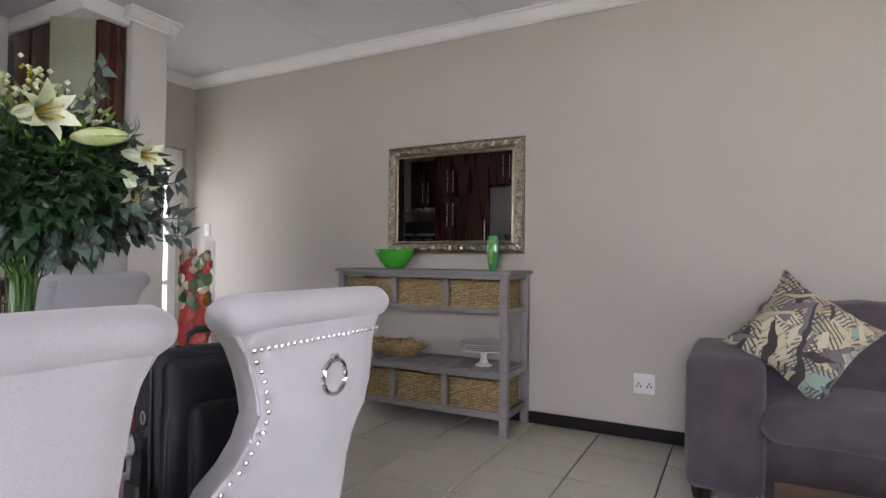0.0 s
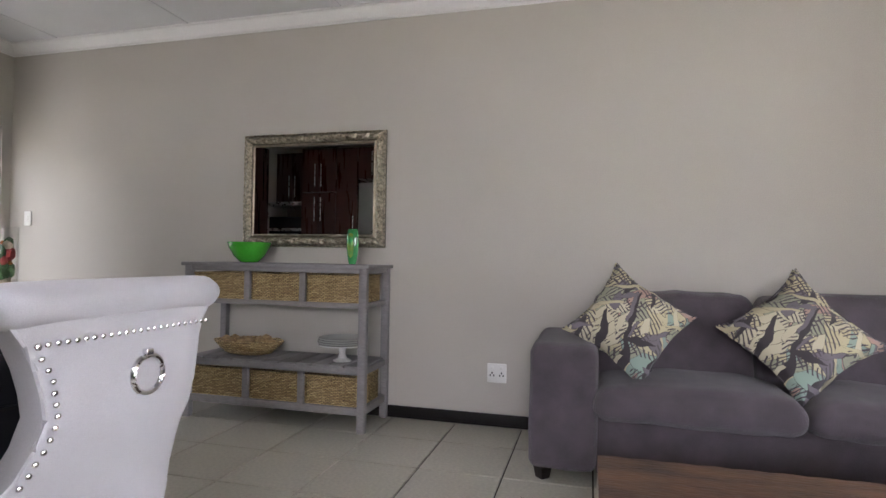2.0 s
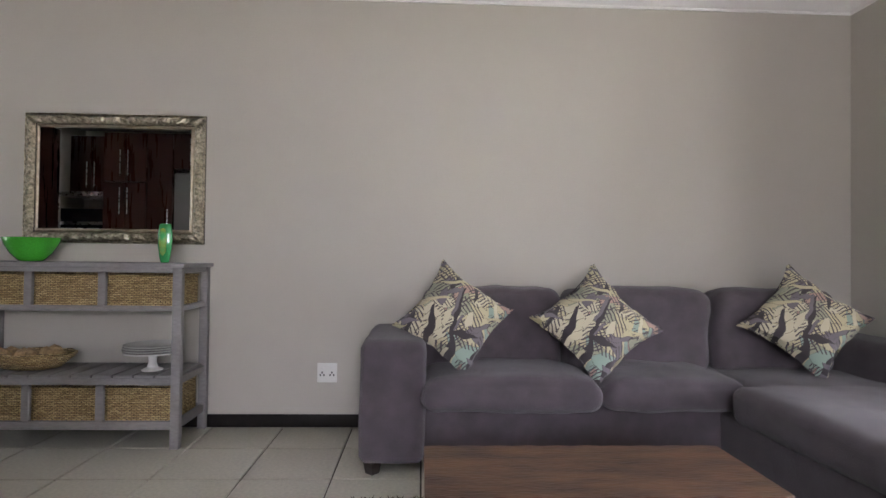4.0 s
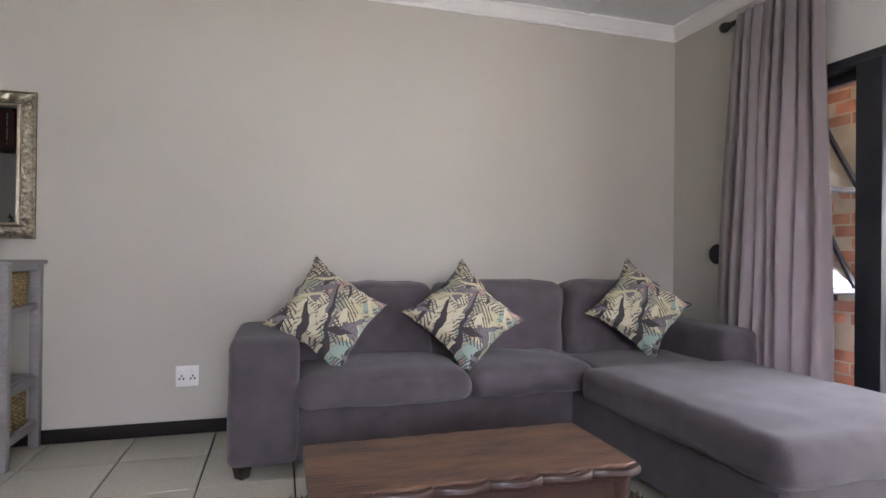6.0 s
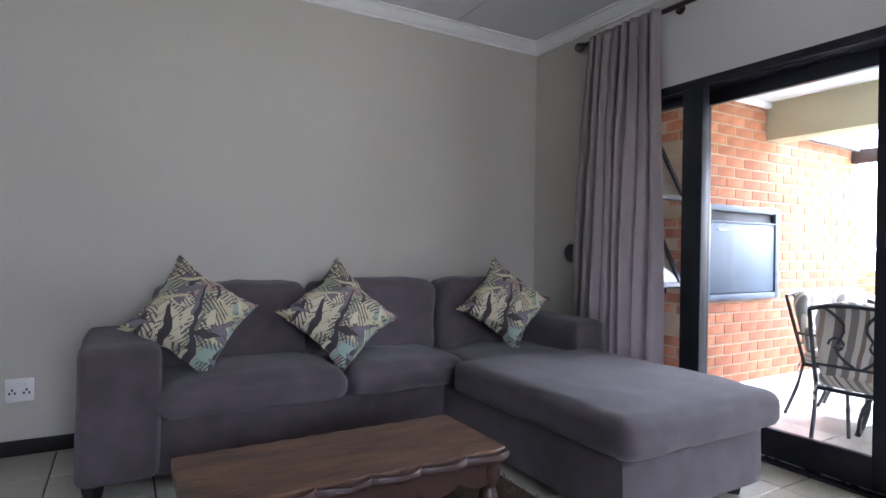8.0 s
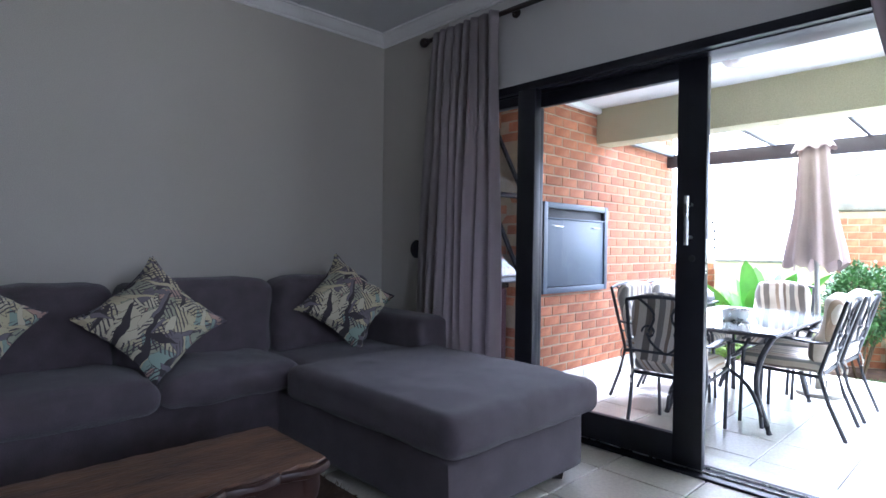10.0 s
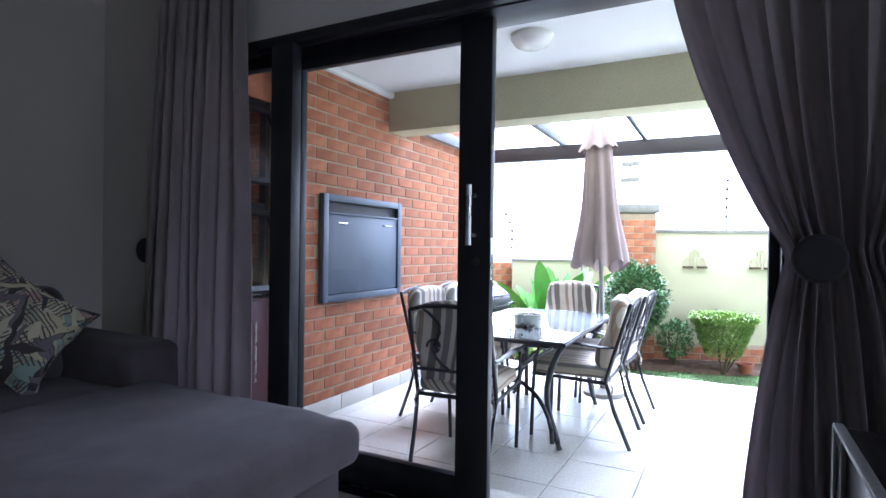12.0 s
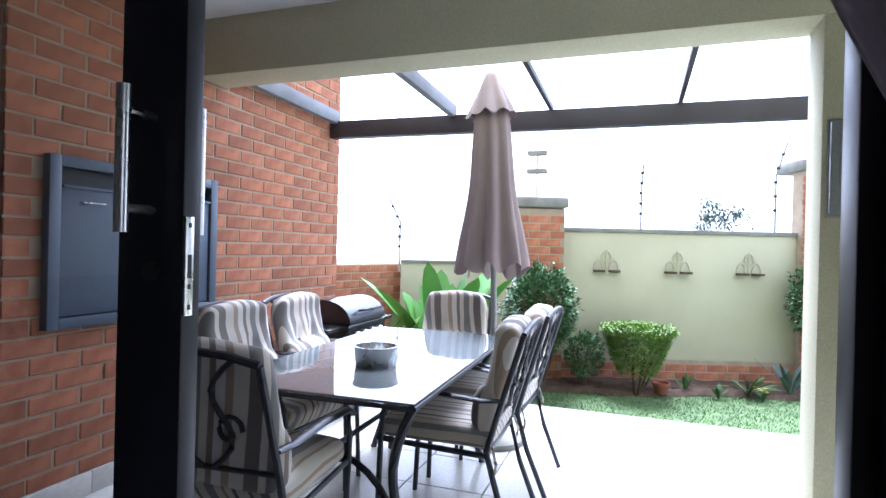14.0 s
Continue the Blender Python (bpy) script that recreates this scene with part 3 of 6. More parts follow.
# ---- patio ----
PZ = -0.075
patio = structure("patio_floor", box(4.24, 7.62, -2.4, 6.0, -0.4, PZ - 0.012), M_PGROUT, "pale tiled patio floor")
structure("door_sill", box(4.2, 4.42, 0.3, 3.3, -0.2, -0.012, 0.006), M_PTILE, "pale tiled step under the sliding door")
strip = structure("floor_drain", box(4.49, 4.56, -0.8, 1.46, PZ - 0.008, PZ + 0.003, 0.002), M_TERRA, "narrow brown drain strip in the patio floor")


def bricks(name, label, origin, along, normal, length, height, mat_core, cut, limit, thick=0.11, pick=None):
    """A stretcher-bond wall: recessed mortar core and separate bricks on its face. cut(s, z): true where no brick is laid."""
    a, n = Vector(along), Vector(normal)
    o = Vector(origin)
    frame_m = Matrix((( a.x, n.x, 0, o.x), (a.y, n.y, 0, o.y), (0, 0, 1, o.z), (0, 0, 0, 1)))
    wall = structure(name, box(0, length, -thick - 0.1, -0.0045, 0, height), mat_core, label, False)
    wall.matrix_world = frame_m
    L, H, J = 0.222, 0.073, 0.0115
    me, count, rest = None, 0, bmesh.new()
    rows = int(height / (H + J))
    for r in range(rows):
        z = r * (H + J) + J
        s = -(L + J) / 2 * (r % 2)
        while s < length - 0.02:
            s0, s1 = max(0.0, s), min(length, s + L)
            s += L + J
            if s1 - s0 < 0.04 or cut((s0 + s1) / 2, z + H / 2):
                continue
            full = abs(s1 - s0 - L) < 1e-4
            if full and count < limit and (pick is None or pick((s0 + s1) / 2, z)):
                if me is None:
                    ob = part("brick", box(0, L, -0.03, 0, 0, H, 0.004, 1), M_BRICK, wall, "", False)
                    me = ob.data
                else:
                    ob = new("brick", me)
                    ob.parent = wall
                ob.location = (s0, random.uniform(-0.002, 0.002), z)
                ob.rotation_euler = (random.uniform(-0.01, 0.01), random.uniform(-0.006, 0.006), random.uniform(-0.008, 0.008))
                count += 1
            else:
                box(s0, s1, -0.03, random.uniform(-0.002, 0.002), z, z + H, 0, 1, rest)
    if len(rest.verts):
        tagged(part("brickwork", rest, M_BRICK, wall, "", False), "", "", "", "stuff")
    else:
        rest.free()
    return wall


# ---- sofa ----
sofa = thing("corner_sofa", "grey-mauve fabric corner sofa with a long chaise, worn and pilled", "sofa", 2.325, 3.2, 0)
sofa.scale = (1, 1, 0.978)
def sp(name, bm, mat=M_SOFA, label="", parent=None):
    bmesh.ops.translate(bm, vec=(-2.3, -3.2, 0), verts=bm.verts[:])
    return part(name, bm, mat, parent or sofa, label, True, 80)
sp("arm", soft_box(0.905, 1.225, 3.17, 3.97, 0.06, 0.665, 0.045, 12, 0.012, 0.006, 1))
sp("arm", soft_box(3.53, 3.80, 3.04, 3.97, 0.06, 0.655, 0.045, 12, 0.012, 0.006, 2))
sp("base", soft_box(1.215, 2.72, 3.215, 3.95, 0.055, 0.335, 0.015, 8, 0, 0.002, 3))
sp("chaise_base", soft_box(2.69, 3.60, 1.90, 3.95, 0.055, 0.325, 0.02, 10, 0, 0.004, 4))
sp("back", soft_box(1.215, 3.55, 3.74, 3.97, 0.2, 0.80, 0.04, 12, 0, 0.003, 5))
sp("seat_cushion", soft_box(1.205, 2.085, 3.10, 3.74, 0.322, 0.478, 0.078, 24, 0.050, 0.013, 6))
sp("seat_cushion", soft_box(2.075, 2.80, 3.115, 3.74, 0.325, 0.474, 0.075, 24, 0.042, 0.013, 7))
sp("corner_cushion", soft_box(2.80, 3.56, 3.02, 3.72, 0.315, 0.462, 0.05, 20, 0.020, 0.010, 18))
sp("chaise_cushion", soft_box(2.64, 3.66, 1.84, 3.07, 0.318, 0.492, 0.055, 30, 0.016, 0.009, 8))
for k, (a, b) in enumerate([(1.20, 1.985), (1.985, 2.83), (2.83, 3.55)]):
    c = sp("back_cushion", soft_box(a + 0.005, b - 0.005, 3.53, 3.78, 0.44, 0.905, 0.075, 20, 0.02, 0.014, 9 + k))
for x, y in [(0.97, 3.25), (0.97, 3.9), (3.5, 1.98), (2.78, 1.98), (3.73, 3.12), (2.4, 3.3)]:
    sp("foot", lathe([(0.032, 0.0), (0.034, 0.004), (0.046, 0.06)], 4, None, (x, y, 0)), M_FOOT, "dark wooden block foot")


def pillow(label, x, y, z, lean, spin, twist, size, seed):
    ob = thing("throw_pillow", label, "cushion", x, y, z, 0, "pillows on the sofa")
    ob.matrix_world = Matrix.Translation((x, y, z)) @ Matrix.Rotation(radians(twist), 4, "Z") @ Matrix.Rotation(radians(90 - lean), 4, "X") @ Matrix.Rotation(radians(spin), 4, "Z")
    bm = bmesh.new()
    n, T, sides = 24, 0.10, []
    for s in (1, -1):
        g = []
        for i in range(n + 1):
            row = []
            for j in range(n + 1):
                u, v = 2 * i / n - 1, 2 * j / n - 1
                t = T * (max(0, (1 - u * u) * (1 - v * v))) ** 0.42
                p = Vector((u * size * (1 - 0.17 * (1 - v * v)), v * size * (1 - 0.17 * (1 - u * u)), s * t))
                p += noise.noise_vector(p * 7 + Vector((seed, 0, s))) * 0.022 + noise.noise_vector(p * 19 + Vector((seed, 4, s))) * 0.006
                if abs(u) == 1 or abs(v) == 1:
                    p.z = noise.noise(p * 6 + Vector((seed, 0, 0))) * 0.01
                row.append(bm.verts.new(p))
            g.append(row)
        sides.append(g)
        for i in range(n):
            for j in range(n):
                bm.faces.new((g[i][j], g[i + 1][j], g[i + 1][j + 1], g[i][j + 1]))
    bmesh.ops.remove_doubles(bm, verts=bm.verts[:], dist=0.0004)
    part("cover", bm, M_LEAF, ob)
    edge = [(-1, -1), (1, -1), (1, 1), (-1, 1)]
    pts = []
    for (a, b), (c, d) in zip(edge, edge[1:] + edge[:1]):
        for k in range(10):
            u, v = a + (c - a) * k / 10, b + (d - b) * k / 10
            pts.append((u * size * (1 - 0.17 * (1 - v * v)), v * size * (1 - 0.17 * (1 - u * u)), 0))
    part("seam", tube(pts, 0.003, 5, closed=True), M_LEAF, ob)


pillow("leaf-print cotton throw pillow against the sofa arm", 1.40, 3.40, 0.748, 24, 52, 8, 0.232, 1.0)
pillow("leaf-print cotton throw pillow on the middle of the sofa", 2.145, 3.40, 0.718, 26, 40, 0, 0.248, 4.0)
pillow("leaf-print cotton throw pillow in the sofa corner", 3.27, 3.40, 0.738, 24, 50, -14, 0.238, 9.0)

# ---- coffee table and rug ----
rug = thing("rug", "brown shaggy rug lying under the coffee table", "rug", 1.78, 2.13, 0)
bm = bmesh.new()
box(-0.84, 0.9, -0.78, 0.78, 0.001, 0.012, 0.004, 1, bm)
part("backing", bm, M_BARK, rug)
bm = bmesh.new()
rr = random.Random(5)
for k in range(5200):
    e = rr.random() < 0.5
    x, y = rr.uniform(-0.85, 0.91), (rr.uniform(0.55, 0.80) if e else rr.uniform(-0.79, 0.79))
    h, dx, dy = rr.uniform(0.012, 0.026), rr.uniform(-0.02, 0.02), rr.uniform(-0.02, 0.02)
    v = [bm.verts.new(c) for c in ((x - 0.004, y, 0.008), (x + 0.004, y, 0.008), (x + dx, y + dy, 0.008 + h))]
    bm.faces.new(v)
tagged(part("pile", bm, M_BARK, rug, "", False), "", "", "", "stuff")

table = thing("coffee_table", "low worn sleeper-wood coffee table with scalloped edges", "table", 1.765, 2.265, 0)
table.scale = (1, 1, 0.975)
bm = bmesh.new()
nx = 60
for top in (0,):
    rows = []
    for i in range(nx + 1):
        x = -0.525 + 1.05 * i / nx
        wav = 0.012 * abs(math.sin(i * math.pi / 6)) + 0.003 * noise.noise(Vector((x * 9, 0, 0)))
        y0, y1 = -0.212 - wav, 0.222 + wav * 0.6
        rows.append([bm.verts.new(c) for c in ((x, y0 + 0.006, 0.358), (x, y0, 0.366), (x, y0, 0.394), (x, y0 + 0.008, 0.401), (x, 0, 0.402 + 0.002 * noise.noise(Vector((x * 5, 3, 0)))), (x, y1 - 0.008, 0.401), (x, y1, 0.394), (x, y1, 0.366), (x, y1 - 0.006, 0.358))])
    for a, b in zip(rows, rows[1:]):
        for k in range(9):
            bm.faces.new((a[k], a[(k + 1) % 9], b[(k + 1) % 9], b[k]))
    bm.faces.new(rows[0]), bm.faces.new(rows[-1][::-1])
part("tabletop", bm, M_OLDWOOD, table)
for k in range(6):
    x0 = -0.525 + 0.175 * k
    pts = [(x0 + 0.004 + 0.167 * i / 8, -0.216 - 0.020 * math.sin(math.pi * i / 8) ** 0.6, 0.378 + 0.003 * math.sin(i)) for i in range(9)]
    part("edge_scallop", tube(pts, 0.016, 8, None, 1.0, 1.2), M_DARKWOOD, table, "dark polished scalloped edge")
for y in (-0.205, 0.205):
    bm = bmesh.new()
    pr = []
    for i in range(nx + 1):
        x = -0.49 + 0.98 * i / nx
        low = 0.305 - 0.03 * abs(math.sin(i * math.pi / 10)) 
        pr.append([bm.verts.new(c) for c in ((x, y - 0.014, low), (x, y - 0.014, 0.359), (x, y + 0.014, 0.359), (x, y + 0.014, low))])
    for a, b in zip(pr, pr[1:]):
        for k in range(4):
            bm.faces.new((a[k], a[(k + 1) % 4], b[(k + 1) % 4], b[k]))
    bm.faces.new(pr[0]), bm.faces.new(pr[-1][::-1])
    part("apron", bm, M_DARKWOOD, table, "dark scalloped apron")
for x in (-0.49, 0.49):
    part("end_apron", box(x - 0.014, x + 0.014, -0.19, 0.19, 0.29, 0.359, 0.004), M_DARKWOOD, table)
    for y in (-0.19, 0.19):
        part("leg", lathe([(0.022, 0.0), (0.034, 0.012), (0.030, 0.04), (0.020, 0.06), (0.027, 0.11), (0.040, 0.17), (0.036, 0.22), (0.024, 0.25), (0.036, 0.27), (0.042, 0.30), (0.042, 0.358)], 16, None, (x * 0.95, y, 0.012)), M_DARKWOOD, table, "dark turned leg")

# ---- console ----
con = thing("console_table", "grey painted slatted console with six wicker baskets", "sideboard", -0.71, 3.8, 0)
CX0, CX1, CY0, CY1 = -0.625, 0.605, -0.195, 0.175
def cp(name, *a, mat=M_GREYWOOD, bevel=0.003):
    return part(name, box(*a, bevel), mat, con)
bm = box(-0.67, 0.65, -0.232, 0.192, 0.985, 1.008, 0.004)
part("top", bm, M_GREYWOOD, con)
for x in (CX0, CX1):
    for y in (CY0, CY1):
        cp("leg", x - 0.024, x + 0.024, y - 0.022, y + 0.022, 0.0, 0.985)
for z0, z1 in ((0.955, 0.985), (0.745, 0.775), (0.345, 0.385), (0.105, 0.150)):
    cp("front_rail", CX0 + 0.024, CX1 - 0.024, CY0 - 0.018, CY0 + 0.012, z0, z1)
    cp("back_rail", CX0 + 0.024, CX1 - 0.024, CY1 - 0.012, CY1 + 0.012, z0, z1)
    for x in (CX0, CX1):
        cp("side_rail", x - 0.015, x + 0.015, CY0 + 0.022, CY1 - 0.022, z0, z1)
for z0, z1 in ((0.775, 0.955), (0.150, 0.345)):
    for x in (-0.19, 0.20):
        cp("divider", x - 0.02, x + 0.02, CY0 - 0.016, CY0 + 0.01, z0, z1)
cp("runner", CX0 + 0.02, CX1 - 0.02, CY0 + 0.012, CY1 - 0.012, 0.752, 0.766)
cp("runner", CX0 + 0.02, CX1 - 0.02, CY0 + 0.012, CY1 - 0.012, 0.118, 0.132)
for k in range(11):
    x = CX0 + 0.06 + k * 0.111
    cp("slat", x - 0.0505, x + 0.0505, CY0 - 0.015, CY1 - 0.012, 0.383, 0.398)


def basket(x, z, w, h):
    ob = thing("wicker_basket", "honey-brown wicker drawer basket with dark rim in the console", "basket", x, 3.8, z, 0, "baskets in the console")
    bm = bmesh.new()
    d0, d1 = -0.188, 0.14
    nx, nz = 44, 22
    def panel(f, nu):
        g = [[bm.verts.new(f(i / nu, j / nz, 0.0035 * math.sin(i * math.pi * 0.5 + (j % 2) * math.pi) + 0.002 * math.cos(j * math.pi))) for j in range(nz + 1)] for i in range(nu + 1)]
        for i in range(nu):
            for j in range(nz):
                bm.faces.new((g[i][j], g[i + 1][j], g[i + 1][j + 1], g[i][j + 1]))
    panel(lambda u, v, e: (-w / 2 + w * u, d0 - e, h * v), nx)
    panel(lambda u, v, e: (-w / 2 + w * u, d1 + e, h * v), 12)
    panel(lambda u, v, e: (-w / 2 - e, d0 + (d1 - d0) * u, h * v), 32)
    panel(lambda u, v, e: (w / 2 + e, d0 + (d1 - d0) * u, h * v), 32)
    box(-w / 2, w / 2, d0, d1, 0.0, 0.01, 0, 1, bm)
    part("body", bm, M_WICKER, ob, "", True, 60)
    part("rim", tube([(-w / 2, d0, h), (w / 2, d0, h), (w / 2, d1, h), (-w / 2, d1, h)], 0.007, 6, closed=True), M_WICKER, ob)
    part("finger_hole", tube([(0.022 * math.cos(a), d0 - 0.005, h * 0.78 + 0.015 * math.sin(a)) for a in (2 * math.pi * k / 12 for k in range(12))], 0.004, 5, closed=True), M_WICKER, ob)


for x0, x1 in ((-1.305, -0.925), (-0.875, -0.535), (-0.485, -0.135)):
    basket((x0 + x1) / 2, 0.767, x1 - x0, 0.170)
    basket((x0 + x1) / 2, 0.133, x1 - x0, 0.190)

bowl = thing("glass_bowl", "bright green glass bowl on the console", "bowl", -1.0, 3.76, 1.008)
part("bowl", lathe([(0.04, 0), (0.06, 0.004), (0.10, 0.045), (0.132, 0.10), (0.142, 0.135), (0.138, 0.136), (0.126, 0.10), (0.09, 0.046), (0.0, 0.012)], 32), M_GREENGLASS, bowl)
vase = thing("glass_vase", "slim green and yellow art-glass vase on the console", "vase", -0.235, 3.72, 1.008)
bm = lathe([(0.0, 0.0), (0.022, 0.002), (0.030, 0.03), (0.040, 0.10), (0.042, 0.16), (0.034, 0.215), (0.028, 0.222), (0.0, 0.219)], 24)
bmesh.ops.scale(bm, vec=(1, 0.45, 1), verts=bm.verts[:])
part("body", bm, M_TEALGLASS, vase)
bm = lathe([(0.0, 0.03), (0.018, 0.06), (0.026, 0.13), (0.018, 0.19), (0.0, 0.205)], 16, None, (-0.006, -0.012, 0))
bmesh.ops.scale(bm, vec=(1, 0.75, 1), verts=bm.verts[:])
part("yellow_panel", bm, M_YELGLASS, vase, "yellow glass patch")

tray = thing("wicker_tray", "shallow woven tray full of dried seed pods on the console shelf", "tray", -0.99, 3.76, 0.398)
bm = lathe([(0.10, 0.0), (0.16, 0.012), (0.23, 0.07), (0.25, 0.095), (0.235, 0.095), (0.15, 0.025), (0.0, 0.015)], 40, None, (0, 0, 0), 0.03)
bmesh.ops.scale(bm, vec=(1, 0.55, 1), verts=bm.verts[:])
part("tray", bm, M_WICKER, tray)
for k in range(3):
    part("twig", tube([((0.20 + 0.02 * k) * math.cos(a), 0.56 * (0.20 + 0.02 * k) * math.sin(a), 0.05 + 0.02 * k + 0.006 * math.sin(a * 7 + k)) for a in (2 * math.pi * i / 30 for i in range(30))], 0.008, 6, closed=True), M_WICKER, tray)
rr = random.Random(3)
for k in range(14):
    s = rr.uniform(0.03, 0.05)
    part("seed_pod", lathe([(0, -s), (s * 0.7, -s * 0.6), (s, 0), (s * 0.75, s * 0.6), (0, s)], 8, None, (rr.uniform(-0.15, 0.15), rr.uniform(-0.06, 0.06), rr.uniform(0.06, 0.095))), M_POT, tray)
cake = thing("cake_stand", "white ceramic cake stand with stacked plates on the console shelf", "cake stand", -0.30, 3.74, 0.398)
part("stand", lathe([(0.055, 0), (0.058, 0.006), (0.03, 0.02), (0.02, 0.05), (0.026, 0.085), (0.12, 0.098), (0.150, 0.102), (0.150, 0.110), (0, 0.110)], 32), M_CERAMIC, cake)
for k in range(3):
    part("plate", lathe([(0.0, 0), (0.09, 0.0), (0.155, 0.010), (0.157, 0.014), (0.09, 0.006), (0, 0.006)], 32, None, (0.004 * k, 0, 0.1105 + 0.013 * k)), M_CERAMIC, cake)

# ---- mirror ----
mir = thing("wall_mirror", "rectangular mirror in an ornate antique silver frame on the wall", "mirror", -0.6635, 4.0, 1.518)
W, H = 0.5435, 0.398
def frame_ring(a, b, d0, d1, mat, name, carve=0.0):
    """Four mitred mouldings from inset a to inset b, from depth d0 out to d1."""
    for side in range(4):
        bm = bmesh.new()
        n = 110
        rows = []
        for i in range(n + 1):
            t = i / n * 2 - 1
            row = []
            for k in range(7):
                f = k / 6
                ins = a + (b - a) * f
                ww, hh = (W - ins, H - ins) if side % 2 == 0 else (H - ins, W - ins)
                lift = d0 + (d1 - d0) * math.sin(f * math.pi) ** 0.7
                if carve and 0 < k < 6:
                    lift += carve * math.sin(i * 0.95 + 1.6 * math.sin(k * 1.1)) * math.cos(i * 0.37 + k)
                s, o = t * ww, hh
                x, z = ((s, o), (o, -s), (-s, -o), (-o, s))[side]
                row.append(bm.verts.new((x, -lift, z)))
            rows.append(row)
        for p, q in zip(rows, rows[1:]):
            for k in range(6):
                bm.faces.new((p[k], p[k + 1], q[k + 1], q[k]))
        part(name, bm, mat, mir, "", True, 60)
frame_ring(0.0, 0.012, 0.015, 0.03, M_SILVER, "outer_bead")
frame_ring(0.012, 0.066, 0.022, 0.046, M_SILVER, "carved_moulding", 0.010)
frame_ring(0.066, 0.092, 0.014, 0.026, M_SILVER2, "inner_moulding")
part("backing", box(-W + 0.002, W - 0.002, -0.014, 0, -H + 0.002, H - 0.002), M_DARK, mir)
part("glass", box(-W + 0.088, W - 0.088, -0.0185, -0.0145, -H + 0.088, H - 0.088, 0), M_MIRROR, mir, "silvered mirror glass", False)

# ---- wall fittings ----
sock = thing("wall_socket", "white double wall socket", "socket", 0.645, 4.0, 0.335)
part("plate", box(-0.061, 0.061, -0.010, 0, -0.060, 0.060, 0.004), M_PLASTIC, sock)
for x in (-0.03, 0.03):
    for dx, dz in ((0, 0.002), (-0.011, -0.014), (0.011, -0.014)):
        part("pin_hole", box(x + dx - 0.004, x + dx + 0.004, -0.0112, -0.0095, dz - 0.006, dz + 0.006), M_DARK, sock)
for x in (-0.03, 0.03):
    part("rocker", box(x - 0.009, x + 0.009, -0.015, -0.010, 0.026, 0.044, 0.002), M_PLASTIC, sock)
sw = thing("light_switch", "white light switch plate", "switch", -3.23, 4.0, 1.33)
part("plate", box(-0.036, 0.036, -0.010, 0, -0.058, 0.058, 0.004), M_PLASTIC, sw)
part("rocker", box(-0.012, 0.012, -0.015, -0.010, -0.02, 0.02, 0.002), M_PLASTIC, sw)

# ---- curtains ----
rod = thing("curtain_rod", "dark wooden curtain rod with ball finials", "curtain rod", 3.935, 1.85, 2.562)
part("pole", tube([(0, -2.0, 0), (0, 1.55, 0)], 0.016, 12), M_ROD, rod)
for y, s in ((1.55, 1), (-2.0, -1)):
    part("finial", place(lathe([(0.012, 0), (0.022, 0.006), (0.014, 0.016), (0.030, 0.03), (0.034, 0.048), (0.028, 0.066), (0.012, 0.078), (0, 0.08)], 16), 0, Matrix.Translation((0, y, 0)) @ Matrix.Rotation(-s * math.pi / 2, 4, "X")), M_ROD, rod)
for y in (1.50, 0.80, -1.9):
    bm = tube([(0, y, 0), (0.066, y, 0)], 0.011, 8)
    join(bm, place(lathe([(0.03, 0), (0.03, 0.012)], 14), 0, Matrix.Translation((0.053, y, 0)) @ Matrix.Rotation(math.pi / 2, 4, "Y")))
    part("bracket", bm, M_ROD, rod)


def curtain(name, label, y0f, y1f, ztop, zbot, folds, depth, seed):
    """A hanging curtain whose two edges are given as functions of height 0 to 1 from the top."""
    ob = thing(name, label, "curtain", 3.90, 0, 0, 0, "curtains at the sliding door")
    bm = bmesh.new()
    nu, nv = folds * 12, 60
    g = []
    for i in range(nu + 1):
        u = i / nu
        col = []
        for j in range(nv + 1):
            v = j / nv
            y0, y1 = y0f(v), y1f(v)
            ph = u * folds * 2 * math.pi + 0.8 * math.sin(u * 9 + seed) + 0.5 * math.sin(v * 3 + u * 5)
            d = depth * (0.55 + 0.45 * v) * (1 + 0.35 * math.sin(u * 17 + seed))
            x = d * math.sin(ph) + 0.25 * d * math.sin(2.3 * ph + seed + v)
            y = y0 + (y1 - y0) * u + 0.012 * math.cos(ph) + 0.008 * math.sin(v * 7 + u * 11)
            col.append(bm.verts.new((x, y, ztop + (zbot - ztop) * v)))
        g.append(col)
    for i in range(nu):
        for j in range(nv):
            bm.faces.new((g[i][j], g[i + 1][j], g[i + 1][j + 1], g[i][j + 1]))
    cl = part("cloth", bm, M_CURTAIN, ob, "", True, 80)
    cl.modifiers.new("thickness", "SOLIDIFY").thickness = 0.003
    return ob


curtain("curtain", "full-length mauve-grey curtain hanging straight, gathered in folds", lambda v: 2.72 - 0.045 * v, lambda v: 3.30 + 0.17 * v ** 0.7, 2.58, 0.03, 8, 0.034, 1.0)
TIE = 0.575
def left_edge(v):
    if v < TIE:
        t = v / TIE
        return 0.885 - 0.385 * (1 - math.cos(t * math.pi / 2) ** 0.8) ** 1.0 if t < 1 else 0.50
    t = (v - TIE) / (1 - TIE)
    return 0.50 + 0.115 * math.sin(t * math.pi / 2) ** 0.75
def right_edge(v):
    t = abs(v - TIE) / (TIE if v < TIE else 1 - TIE)
    return 0.27 - 0.30 * t ** 0.7
curtain("curtain", "full-length mauve-grey curtain tied back in a swag", left_edge, right_edge, 2.58, 0.03, 9, 0.040, 4.0)
tie = thing("curtain_tieback", "dark round tieback disc holding the swagged curtain", "tieback", 3.69, 0.45, 1.10)
